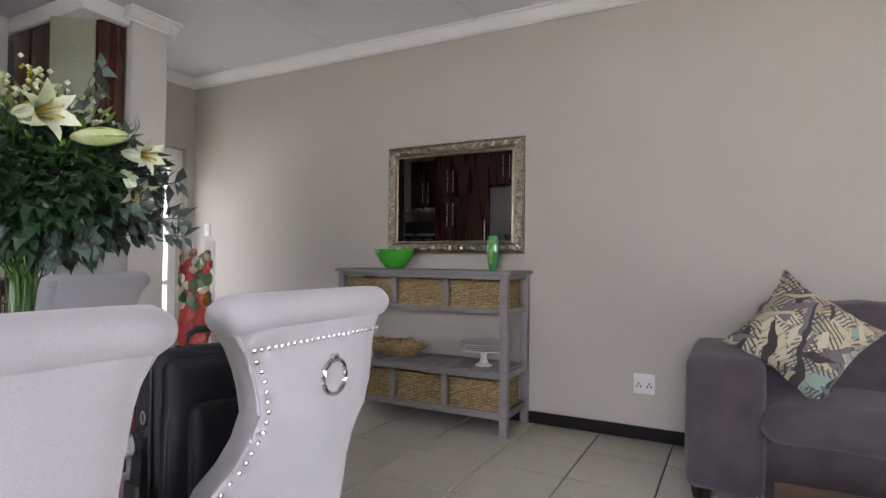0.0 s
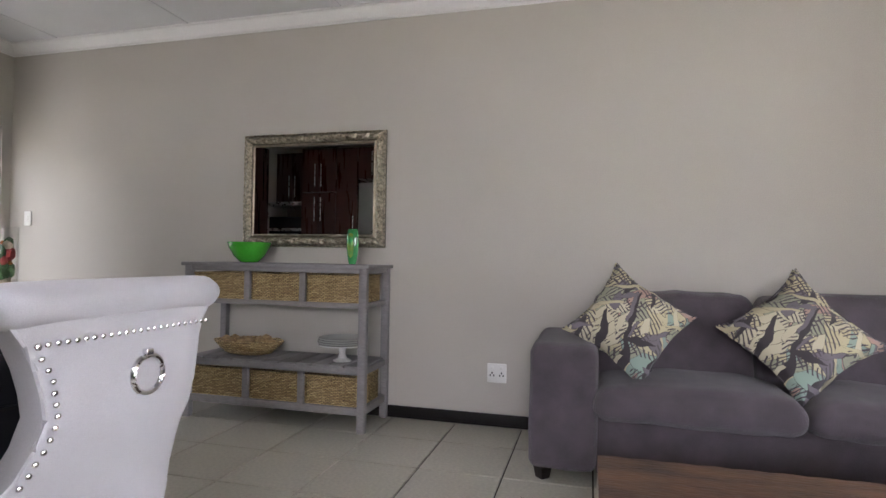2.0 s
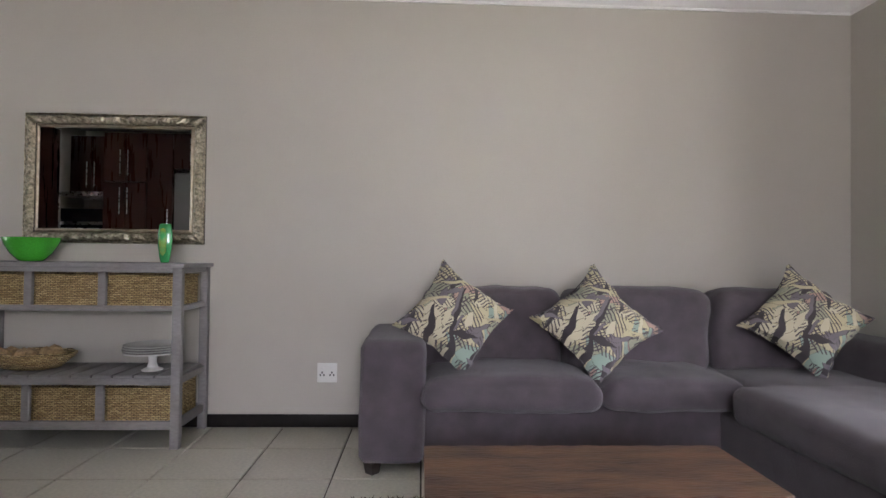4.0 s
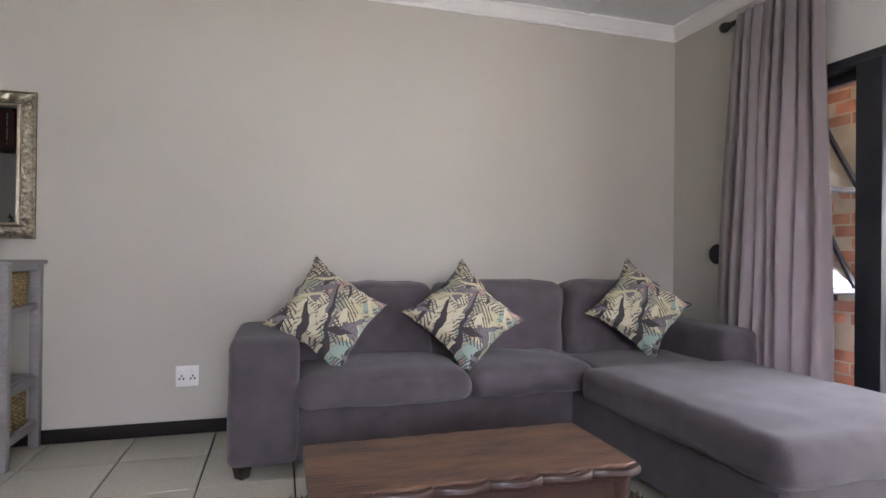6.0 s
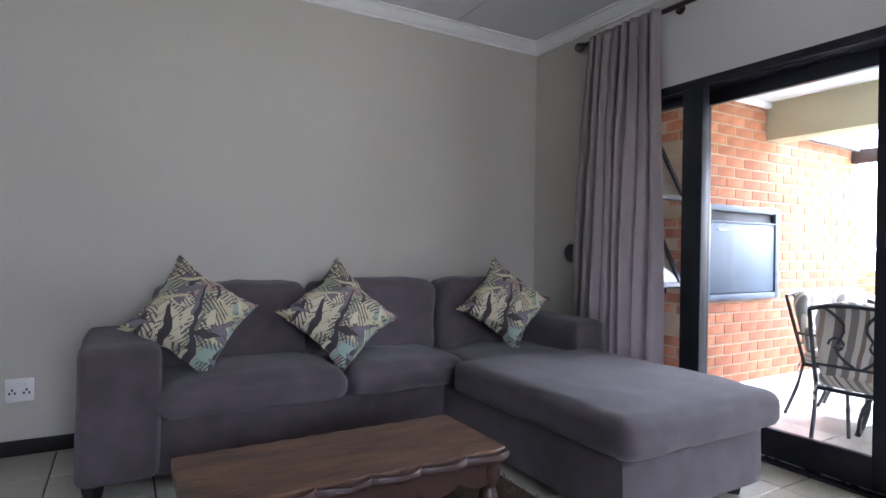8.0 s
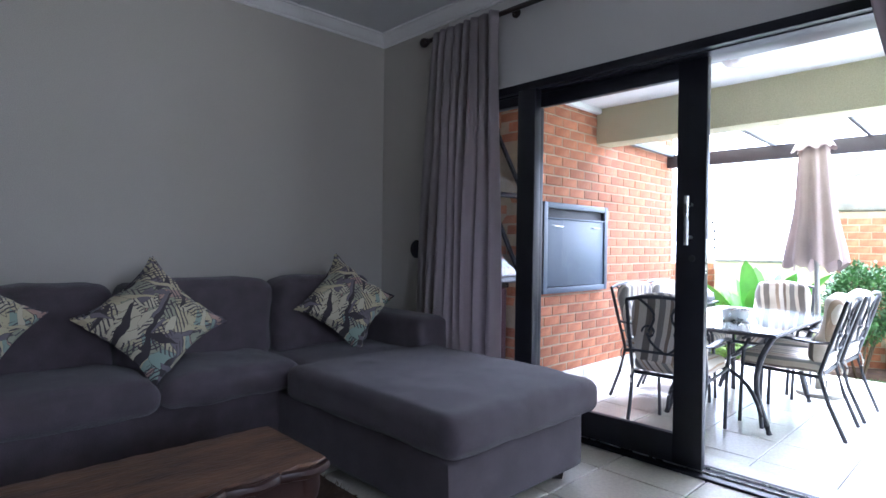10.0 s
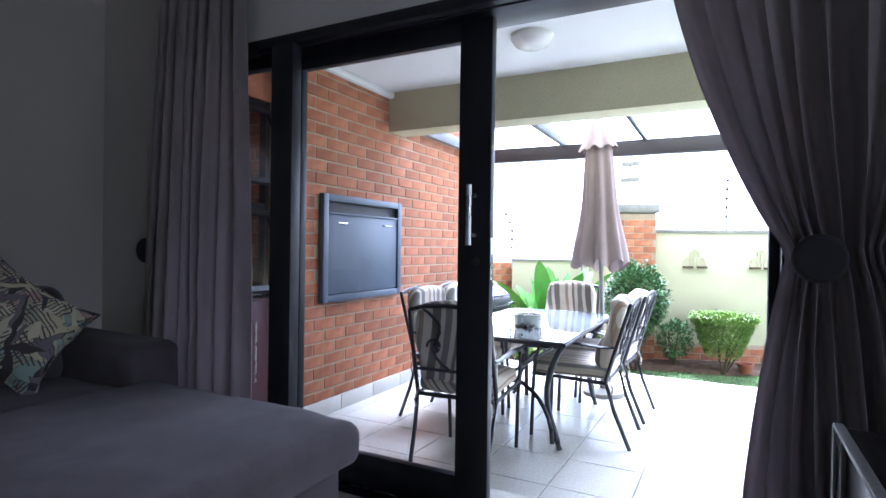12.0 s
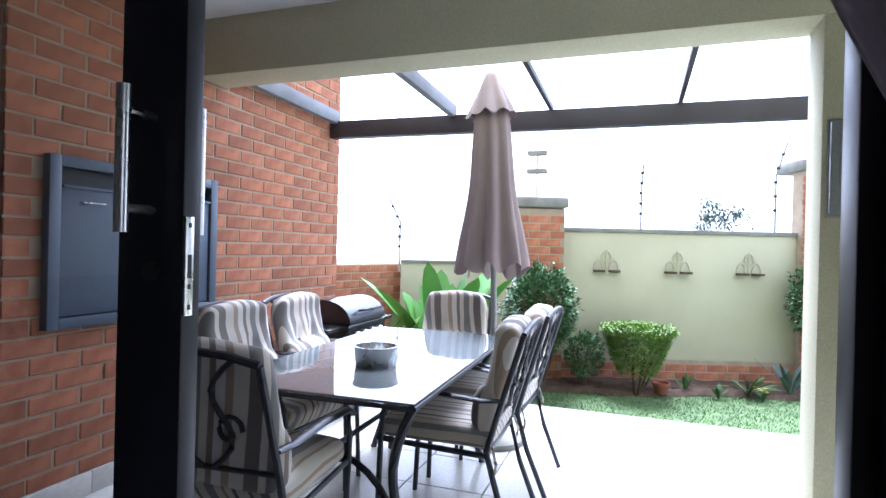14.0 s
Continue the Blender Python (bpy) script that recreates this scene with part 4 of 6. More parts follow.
part("disc", place(lathe([(0.0, 0), (0.052, 0.0), (0.061, 0.008), (0.063, 0.016), (0.035, 0.024), (0.0, 0.026)], 28), 0, Matrix.Rotation(math.pi / 2, 4, "Y")), M_TIE, tie)
part("stem", tube([(0.024, 0, 0), (0.31, 0, 0)], 0.012, 10), M_STEEL, tie, "metal stem")
part("collar", place(lathe([(0.022, 0), (0.022, 0.03), (0.016, 0.034)], 16), 0, Matrix.Translation((0.03, 0, 0)) @ Matrix.Rotation(math.pi / 2, 4, "Y")), M_STEEL, tie, "small metal collar")
knob = thing("curtain_tieback", "dark round tieback disc behind the hanging curtain", "tieback", 3.995, 3.475, 1.075)
part("disc", place(lathe([(0.0, 0.09), (0.06, 0.09), (0.066, 0.082), (0.06, 0.07), (0.0, 0.062)], 28), 0, Matrix.Rotation(-math.pi / 2, 4, "Y")), M_TIE, knob)
part("stem", tube([(-0.064, 0, 0), (0.004, 0, 0)], 0.012, 10), M_STEEL, knob, "metal stem")

# ---- black cabinet by the curtain ----
cab = thing("media_cabinet", "glossy black cabinet with thin steel edge trims", "cabinet", 3.24, -0.1, 0)
part("body", box(-0.205, 0.205, -0.55, 0.53, 0.05, 0.745, 0.004), M_BLACKWOOD, cab)
part("plinth", box(-0.18, 0.18, -0.52, 0.50, 0.0, 0.05, 0.003), M_DARK, cab)
for y in (0.5305, 0.545):
    part("edge_trim", box(0.185, 0.2075, y, y + 0.008, 0.06, 0.75, 0.002), M_WIRE, cab, "thin grey metal edge trim")
part("top_trim", box(-0.205, 0.2075, 0.532, 0.552, 0.744, 0.754, 0.002), M_WIRE, cab, "thin grey metal edge trim")


# ---- patio: structure ----
structure("patio_ceiling", box(4.24, 5.86, -2.4, 4.3, 2.375, 2.45), M_SOFFIT, "white painted patio ceiling")
structure("patio_beam", box(5.84, 6.08, -2.4, 3.2, 2.055, 2.95, 0.006), M_CREAM, "cream rendered concrete beam over the patio")
structure("patio_column", box(5.84, 6.04, -0.75, 0.115, -0.3, 2.055, 0.006), M_CREAM, "cream rendered patio column")
structure("patio_wall_south", box(4.24, 5.84, -2.5, -2.4, -0.3, 2.6), M_CREAM, "plain cream rendered wall")
structure("house_wall", box(4.24, 4.30, -2.4, 0.40, -0.3, 2.5), M_CREAM, "cream rendered outside wall of the house")
structure("house_wall_upper", box(4.0, 6.08, -3.0, 4.3, 2.96, 5.6), M_CREAM, "cream rendered upper storey")
structure("trim_patio_cove", box(4.84, 5.84, 3.12, 3.18, 2.32, 2.376, 0.02), M_SOFFIT, "white cove along the brick wall")
for k in range(7):
    structure(f"trim_skirting_{k + 1}", box(4.835 + k * 0.4, 4.835 + k * 0.4 + 0.396, 3.158, 3.178, PZ, PZ + 0.108, 0.003), M_PTILE, "pale tile skirting")
for k in range(2):
    structure(f"trim_skirting_{k + 8}", box(4.812, 4.833, 3.16 + k * 0.1, 3.158 + (k + 1) * 0.1, PZ, PZ + 0.108, 0.003), M_PTILE, "pale tile skirting")

# nook beside the braai: low cupboard, slab, and top-hung windows standing open
structure("wall_nook", box(4.0, 4.84, 4.2, 4.32, -0.3, 2.9), M_BRICK, "face-brick back of the window nook")
cup = thing("outdoor_cupboard", "maroon cupboard with a dark slab top beside the braai", "cupboard", 4.54, 3.55, PZ)
part("body", box(-0.28, 0.272, -0.16, 0.4, 0.1, 0.84, 0.004), M_MAROON, cup)
part("door", box(-0.27, 0.262, -0.182, -0.163, 0.115, 0.825, 0.004), M_MAROON, cup)
part("handle", tube([(0.05, -0.184, 0.30), (0.05, -0.205, 0.31), (0.05, -0.205, 0.69), (0.05, -0.184, 0.70)], 0.006, 8), M_STEEL, cup, "steel bar handle")
part("plinth", box(-0.28, 0.27, -0.15, 0.4, 0.0, 0.1, 0.003), M_PTILE, cup, "pale tiled plinth")
part("slab", box(-0.29, 0.272, -0.20, 0.6, 0.84, 0.885, 0.006), M_GRANITE, cup, "dark stone slab")
win = thing("window_1", "dark framed window with two top-hung sashes standing open", "", 4.54, 3.5, 0)
win["kind"] = "structure"
for nm, a in [("frame_jamb", (-0.28, -0.24, -0.03, 0.03, 0.81, 2.085)), ("frame_jamb", (0.235, 0.272, -0.03, 0.03, 0.81, 2.085)), ("frame_head", (-0.24, 0.235, -0.03, 0.03, 2.03, 2.085)), ("transom", (-0.24, 0.235, -0.03, 0.03, 1.345, 1.395)), ("sill", (-0.24, 0.235, -0.03, 0.03, 0.81, 0.84))]:
    part(nm, box(*a, 0.003), M_FRAME, win)
for ztop, drop in ((2.02, 0.61), (1.34, 0.58)):
    bm = bmesh.new()
    box(-0.235, 0.23, -0.012, 0.012, -0.035, 0.0, 0.002, 1, bm)
    box(-0.235, 0.23, -0.012, 0.012, -drop, -drop + 0.035, 0.002, 1, bm)
    box(-0.235, -0.2, -0.012, 0.012, -drop + 0.035, -0.035, 0.002, 1, bm)
    box(0.195, 0.23, -0.012, 0.012, -drop + 0.035, -0.035, 0.002, 1, bm)
    s = part("sash", bm, M_FRAME, win)
    s.matrix_local = Matrix.Translation((0.02, -0.045, ztop)) @ Matrix.Rotation(radians(-28), 4, "X")
    g = part("pane", box(-0.2, 0.195, -0.002, 0.002, -drop + 0.03, -0.03), M_PANE, s, "clear glass pane")
    g.visible_shadow = False

structure("wall_nook_lintel", box(4.26, 4.812, 3.46, 3.56, 2.087, 2.374), M_BRICK, "face-brick lintel over the open window")

# built-in braai
br = thing("built_in_braai", "blue-grey enamelled built-in braai with a closed shutter door", "grill", 5.487, 3.18, 0.715)
br.scale = (0.98, 1.0, 0.981)
def bp_(name, *a, bevel=0.004, mat=M_BRAAI, label=""):
    return part(name, box(*a, bevel), mat, br, label)
bp_("frame_side", -0.51, -0.455, -0.045, 0.0, 0.0, 0.775)
bp_("frame_side", 0.455, 0.51, -0.045, 0.0, 0.0, 0.775)
bp_("frame_top", -0.455, 0.455, -0.045, 0.0, 0.725, 0.775)
bp_("frame_bottom", -0.455, 0.455, -0.045, 0.0, 0.0, 0.05)
bp_("recess", -0.455, 0.455, -0.008, 0.06, 0.05, 0.725, mat=M_DARK, label="dark gap above the shutter")
bp_("shutter", -0.448, 0.448, -0.034, -0.010, 0.056, 0.645)
bp_("shutter_lip", -0.448, 0.448, -0.046, -0.034, 0.632, 0.645, bevel=0.002)
for x in (-0.30, 0.30):
    part("handle", tube([(x - 0.06, -0.034, 0.575), (x - 0.055, -0.05, 0.572), (x + 0.055, -0.05, 0.572), (x + 0.06, -0.034, 0.575)], 0.004, 6), M_STEEL, br, "thin steel handle")

# pergola of dark timbers against the sky
perg = thing("pergola", "dark timber pergola frame beyond the patio beam", "pergola", 7.33, 1.5, 2.0)
def rafter(name, x0, y0, z0, x1, y1, z1, w, h, mat):
    a, b = Vector((x0, y0, z0)), Vector((x1, y1, z1))
    d = b - a
    bm = box(0, d.length, -w / 2, w / 2, -h / 2, h / 2, 0.004)
    m = Matrix.Translation(a - Vector((7.33, 1.5, 2.0))) @ d.to_track_quat("X", "Z").to_matrix().to_4x4()
    return part(name, place(bm, 0, m), mat, perg)
rafter("cross_beam", 7.33, 3.17, 2.055, 7.33, -2.4, 2.03, 0.09, 0.135, M_PERG)
rafter("rafter", 6.08, 3.12, 2.17, 7.33, 3.12, 2.15, 0.05, 0.10, M_PERGL)
rafter("rafter", 6.08, 2.12, 2.17, 7.33, 2.12, 2.15, 0.05, 0.09, M_PERGL)
rafter("rafter", 6.08, 1.38, 2.15, 7.33, 1.38, 2.13, 0.03, 0.04, M_PERG)
rafter("rafter", 6.08, 0.53, 2.15, 7.33, 0.53, 2.13, 0.03, 0.04, M_PERG)
rafter("rafter", 6.08, -0.35, 2.15, 7.33, -0.35, 2.13, 0.03, 0.04, M_PERG)
rafter("post", 7.33, -0.55, PZ, 7.33, -0.55, 1.98, 0.09, 0.09, M_PERG)

lamp = thing("patio_wall_light", "flat frosted glass light on the patio column", "lamp", 5.84, 0.03, 1.455)
part("backplate", box(-0.012, 0, -0.075, 0.068, -0.19, 0.19, 0.003), M_CONC, lamp)
part("glass_cover", box(-0.03, -0.012, -0.07, 0.063, -0.18, 0.18, 0.008), M_TGLASS, lamp, "frosted glass cover")
for y in (-0.03, 0.025):
    part("strip", box(-0.033, -0.0305, y - 0.004, y + 0.004, -0.178, 0.178), M_WIRE, lamp)
cl = thing("patio_ceiling_light", "round opal glass patio ceiling light", "lamp", 5.15, 1.72, 2.375)
part("base", lathe([(0.12, -0.02), (0.125, 0.0)], 28), M_PLASTIC, cl)
part("shade", lathe([(0.0, -0.085), (0.06, -0.08), (0.10, -0.06), (0.125, -0.021)], 28), M_CERAMIC, cl, "opal glass shade")

# ---- patio table ----
tb = thing("patio_table", "glass-topped patio dining table with dark metal legs", "table", 5.765, 1.885, PZ, 1.5)
TZ = 0.678
bm = soft_box(-0.78, 0.78, -0.41, 0.41, TZ - 0.012, TZ, 0.005, 4)
part("glass_top", bm, M_TGLASS, tb, "clear greenish glass top", True, 30)
part("rim", tube([(-0.78, -0.41, TZ - 0.02), (0.78, -0.41, TZ - 0.02), (0.78, 0.41, TZ - 0.02), (-0.78, 0.41, TZ - 0.02)], 0.009, 8, closed=True), M_IRON, tb)
for sx in (-1, 1):
    for sy in (-1, 1):
        pts = []
        for k in range(13):
            t = k / 12
            pts.append((sx * (0.60 + 0.04 * math.cos(t * math.pi * 1.1) - 0.02 * t), sy * (0.33 - 0.10 * math.sin(t * math.pi) * (1 - 0.2 * t) + 0.04 * (1 - t)), TZ - 0.03 - t * (TZ - 0.03)))
        part("leg", tube(pts, 0.019, 8), M_IRON, tb)
    pts = [(sx * 0.60, 0.30 * math.cos(a), 0.05 + 0.36 * math.sin(a)) for a in (math.pi * k / 16 for k in range(17))]
    part("leg_brace", tube(pts, 0.013, 8), M_IRON, tb)
part("stretcher", tube([(-0.6, 0, 0.41), (0.6, 0, 0.41)], 0.012, 8), M_IRON, tb)

ash = thing("steel_dish", "round steel dish with handles standing on the glass table", "dish", 5.487, 1.835, PZ + TZ)
part("bowl", lathe([(0.0, 0.004), (0.085, 0.0), (0.088, 0.006), (0.095, 0.075), (0.100, 0.078), (0.100, 0.083), (0.090, 0.082), (0.082, 0.012), (0.0, 0.012)], 32), M_STEEL, ash)

# ---- patio chairs ----
def patio_chair():
    """A metal armchair facing +y with a striped seat and back cushion, the seat centre above the origin."""
    ch = thing("patio_chair", "charcoal metal patio armchair with striped canvas cushions", "chair", 0, 0, 0, 0, "chairs round the patio table")
    w, r = 0.245, 0.0125
    for s in (-1, 1):
        part("rear_leg", tube([(s * (w - 0.022), -0.34, 0), (s * (w - 0.01), -0.25, 0.22), (s * w, -0.20, 0.40)], r, 8), M_IRON, ch)
        part("back_post", tube([(s * w, -0.20, 0.40), (s * w, -0.24, 0.54), (s * (w - 0.005), -0.30, 0.74), (s * (w - 0.01), -0.335, 0.86)], r, 8), M_IRON, ch)
        part("front_leg", tube([(s * (w - 0.015), 0.26, 0), (s * (w - 0.006), 0.25, 0.3), (s * (w + 0.01), 0.235, 0.50), (s * (w + 0.015), 0.20, 0.585)], r, 8), M_IRON, ch)
        part("armrest", tube([(s * (w + 0.012), 0.24, 0.575), (s * (w + 0.02), 0.18, 0.605), (s * (w + 0.02), 0.0, 0.615), (s * (w + 0.01), -0.18, 0.60), (s * w, -0.255, 0.605)], 0.024, 8, None, 0.75, 0.45), M_IRON, ch)
    part("seat_frame", tube([(-w, -0.20, 0.385), (w, -0.20, 0.385), (w, 0.25, 0.40), (-w, 0.25, 0.40)], r, 8, closed=True), M_IRON, ch)
    part("top_rail", tube([(-w + 0.01, -0.335, 0.86), (-0.13, -0.342, 0.882), (0, -0.345, 0.89), (0.13, -0.342, 0.882), (w - 0.01, -0.335, 0.86)], r, 8), M_IRON, ch)
    part("lower_rail", tube([(-w, -0.235, 0.53), (w, -0.235, 0.53)], 0.009, 6), M_IRON, ch)
    for s in (-1, 1):
        pts = [(s * (0.02 + 0.13 * t + 0.055 * math.sin(t * 6.5)), -0.248 - 0.095 * t, 0.535 + 0.345 * t) for t in (k / 10 for k in range(11))]
        part("vine_bar", tube(pts, 0.009, 6), M_IRON, ch, "curved wrought bar")
        pts = [(s * (0.10 + 0.05 * math.cos(a) * (1 - a / 9)), -0.285, 0.66 + 0.05 * math.sin(a) * (1 - a / 9)) for a in (k * 0.5 for k in range(13))]
        part("scroll", tube(pts, 0.0075, 6), M_IRON, ch, "small wrought scroll")
    sc = soft_box(-0.238, 0.238, -0.215, 0.255, 0.40, 0.485, 0.035, 12, 0.018, 0.006, 2)
    part("seat_cushion", sc, M_STRIPE, ch, "striped canvas seat cushion", True, 80)
    bc = soft_box(-0.236, 0.236, -0.05, 0.05, 0.0, 0.445, 0.05, 18, 0, 0.006, 3)
    for v in bc.verts:
        t = v.co.z / 0.445
        rolls = 0.016 * math.sin(t * math.pi * 2.5 - 0.6)
        dip = math.exp(-((abs(v.co.x) - 0.075) ** 2 + (v.co.z - 0.21) ** 2) / 0.0016) + 0.6 * math.exp(-(v.co.z - 0.21) ** 2 / 0.0012)
        crown = math.exp(-(v.co.x / 0.13) ** 2) * 0.02 * max(0, t)
        v.co.y += (rolls - 0.028 * dip) * (1 if v.co.y > 0 else 0.25)
        v.co.z += crown
        v.co.x *= 1 - 0.16 * max(0, t - 0.78) * 4 * (abs(v.co.x) / 0.236) ** 2
    place(bc, 0, Matrix.Translation((0, -0.165, 0.455)) @ Matrix.Rotation(radians(14), 4, "X"))
    part("back_cushion", bc, M_STRIPE2, ch, "striped canvas back cushion with buttons", True, 80)
    for s in (-1, 1):
        part("button", lathe([(0.0, 0.006), (0.010, 0.004), (0.012, 0.0)], 10, None, (s * 0.075, -0.187, 0.655)), M_STRIPE, ch)
        part("tie", tube([(s * 0.23, -0.22, 0.42), (s * 0.245, -0.24, 0.36), (s * 0.24, -0.235, 0.32)], 0.006, 5), M_STRIPE, ch, "cloth tie")
    return ch


first = patio_chair()
SLIM = Matrix.Diagonal((0.96, 1, 1, 1))
first.matrix_world = pose(5.635, 1.52, PZ, 0, 0, 1) @ SLIM
for x, y, rz in [(6.215, 1.505, -2), (5.51, 2.36, 177), (6.09, 2.38, 182), (6.56, 1.90, 90), (4.87, 1.97, -85)]:
    copy_thing(first, pose(x, y, PZ, 0, 0, rz) @ SLIM)

# ---- umbrella ----
um = thing("patio_umbrella", "closed taupe canvas patio umbrella on a grey pole", "umbrella", 6.66, 1.575, PZ)
um.rotation_euler = (radians(-2.2), 0, 0)
part("pole", tube([(0, 0, 0.02), (0, 0, 2.26)], 0.019, 10), M_WIRE, um)
part("base_plate", lathe([(0.17, 0.0), (0.17, 0.03), (0.14, 0.045), (0.035, 0.05), (0.03, 0.16), (0.022, 0.17)], 32), M_CONC, um, "round grey umbrella base")
bm = bmesh.new()
rings = []
N = 64
for j in range(40):
    t = j / 39
    z = 2.25 - 1.20 * t
    rad = 0.045 + 0.142 * t ** 0.75 + 0.01 * math.sin(t * 8)
    ring = []
    for k in range(N):
        a = 2 * math.pi * k / N
        f = 1 + (0.10 + 0.22 * t) * math.sin(8 * a + 0.6 * math.sin(3 * t + a)) * 0.6 + 0.06 * math.sin(3 * a + 2 * t)
        hem = 0.035 * math.sin(8 * a + 1) * (t ** 6) - 0.03 * t ** 8 * math.cos(a)
        ring.append(bm.verts.new((rad * f * math.cos(a), rad * f * math.sin(a), z + hem)))
    rings.append(ring)
for a, b in zip(rings, rings[1:]):
    for k in range(N):
        bm.faces.new((a[k], a[(k + 1) % N], b[(k + 1) % N], b[k]))
bm.faces.new(rings[0])
part("canopy", bm, M_UMB, um, "folded taupe canvas canopy", True, 70)
bm = bmesh.new()
rings = []
for j in range(10):
    t = j / 9
    ring = []
    for k in range(N):
        a = 2 * math.pi * k / N
        f = 1 + 0.12 * t * math.sin(8 * a)
        ring.append(bm.verts.new(((0.03 + 0.115 * t) * f * math.cos(a), (0.03 + 0.115 * t) * f * math.sin(a), 2.285 - 0.27 * t + 0.018 * t * math.sin(8 * a + 2))))
    rings.append(ring)
for a, b in zip(rings, rings[1:]):
    for k in range(N):
        bm.faces.new((a[k], a[(k + 1) % N], b[(k + 1) % N], b[k]))
bm.faces.new(rings[0])
part("vent_cap", bm, M_UMB, um, "canvas vent cap", True, 70)

# ---- kettle grill ----
kg = thing("gas_grill", "black gas grill with a domed dark lid beside the brick wall", "grill", 7.02, 2.86, PZ - 0.10)
part("cabinet", box(-0.20, 0.20, -0.18, 0.18, 0.10, 0.60, 0.01), M_BLACKPOT, kg)
part("firebox", soft_box(-0.30, 0.30, -0.22, 0.22, 0.58, 0.74, 0.03, 6), M_BLACKPOT, kg)
bm = bmesh.new()
rows = []
for k in range(13):
    a = math.pi * k / 12
    rows.append([bm.verts.new((x, -0.22 * math.cos(a), 0.74 + 0.16 * math.sin(a))) for x in (-0.28, -0.25, 0.25, 0.28)])
for p, q in zip(rows, rows[1:]):
    for k in range(3):
        bm.faces.new((p[k], p[k + 1], q[k + 1], q[k]))
bm.faces.new([r[0] for r in rows]), bm.faces.new([r[3] for r in rows][::-1])
part("lid", bm, M_LIDSTEEL, kg, "dark grey domed lid")
part("lid_handle", tube([(-0.14, -0.20, 0.82), (-0.14, -0.25, 0.83), (0.14, -0.25, 0.83), (0.14, -0.20, 0.82)], 0.009, 6), M_BLACKPOT, kg)
for s in (-1, 1):
    part("side_shelf", box(s * 0.30 - (0.0 if s > 0 else 0.2), s * 0.30 + (0.2 if s > 0 else 0.0), -0.18, 0.18, 0.70, 0.725, 0.006), M_BLACKPOT, kg)
    part("leg", box(s * 0.2 - 0.02, s * 0.2 + 0.02, -0.16, 0.16, 0.0, 0.58, 0.006), M_BLACKPOT, kg)
for k in range(4):
    part("knob", place(lathe([(0.02, 0), (0.02, 0.018), (0.016, 0.024)], 12), 0, Matrix.Translation((-0.18 + 0.12 * k, -0.22, 0.66)) @ Matrix.Rotation(math.pi / 2, 4, "X")), M_STEEL, kg)

# ---- garden ----
GZ = -0.34
structure("ground", box(-300, 900, -600, 600, GZ - 0.6, GZ - 0.03), M_CONC, "pale dusty ground reaching to the horizon")
GO, GU, GN = Vector((10.0, 0.35, 0)), Vector((0.32, -0.947, 0)).normalized(), Vector((-0.947, -0.32, 0)).normalized()
def gpos(u, d, z=GZ):
    """A place in the garden: u metres along the boundary wall, d metres in front of it."""
    p = GO + GU * u + GN * d
    return (p.x, p.y, z)
GM = Matrix(((GU.x, -GN.x, 0, GO.x), (GU.y, -GN.y, 0, GO.y), (0, 0, 1, 0), (0, 0, 0, 1)))

def gwall(name, u0, u1, z0, z1, mat, label, d0=0.0, d1=0.22, bevel=0.004):
    ob = structure(name, box(u0, u1, d0, d1, z0, z1, bevel), mat, label)
    ob.matrix_world = GM
    return ob

gwall("wall_garden_1", -1.28, 1.32, -0.07, 1.33, M_CREAM, "cream rendered boundary wall")
gwall("trim_coping_1", -1.28, 1.32, 1.33, 1.375, M_CONC, "thin concrete wall coping", -0.02, 0.24)
gwall("wall_garden_2", -3.1, -1.78, GZ - 0.05, 0.93, M_CREAM, "cream rendered lower boundary wall", 0.3, 0.5)
gwall("trim_coping_2", -3.1, -1.78, 0.93, 0.965, M_CONC, "thin concrete wall coping", 0.28, 0.52)
gwall("wall_garden_3", 1.75, 5.5, GZ - 0.05, 1.38, M_CREAM, "cream rendered boundary wall")
bm = bmesh.new()
g = [[bm.verts.new((-3.6 + 9.0 * i / 90, -0.55 + 0.05 * math.sin(i * 0.37) + 0.6 * j / 14, GZ + (0.0 if j == 0 else 0.05) + 0.03 * noise.noise(Vector((i * 0.45, j * 0.9, 0))) + 0.02 * noise.noise(Vector((i * 1.7, j * 2.9, 5))))) for j in range(15)] for i in range(91)]
for i in range(90):
    for j in range(14):
        bm.faces.new((g[i][j], g[i + 1][j], g[i + 1][j + 1], g[i][j + 1]))
ob = structure("soil_bed", bm, M_SOIL, "dark brown soil flower bed along the wall")
ob.matrix_world = GM
# unseen slabs, added so light bounced indoors stays grey, not lawn green
structure("bounce_slab", box(-14, 4.24, -14, -3.1, GZ - 0.1, GZ - 0.004), M_CONC, "added grey slab outside the south window for neutral bounced light")
structure("bounce_slab_west", box(-14, -3.63, -3.1, 12, GZ - 0.1, GZ - 0.004), M_CONC, "added grey slab outside the back door for neutral bounced light")
structure("lawn", box(7.62, 12, -6, 8, GZ - 0.1, GZ - 0.004), M_LAWN, "green lawn")

rr = random.Random(11)
verts, faces = [], []
for k in range(26000):
    u, d = rr.uniform(-3.4, 3.2), rr.uniform(0.45, 2.6)
    x, y, z = gpos(u, d)
    if x < 7.66:
        continue
    h, w, a = rr.uniform(0.012, 0.026), rr.uniform(0.003, 0.006), rr.uniform(0, 6.28)
    dx, dy = math.cos(a) * w, math.sin(a) * w
    b = len(verts)
    verts += [(x - dx, y - dy, z - 0.005), (x + dx, y + dy, z - 0.005), (x + rr.uniform(-0.02, 0.02), y + rr.uniform(-0.02, 0.02), z + h)]
    faces.append((b, b + 1, b + 2))
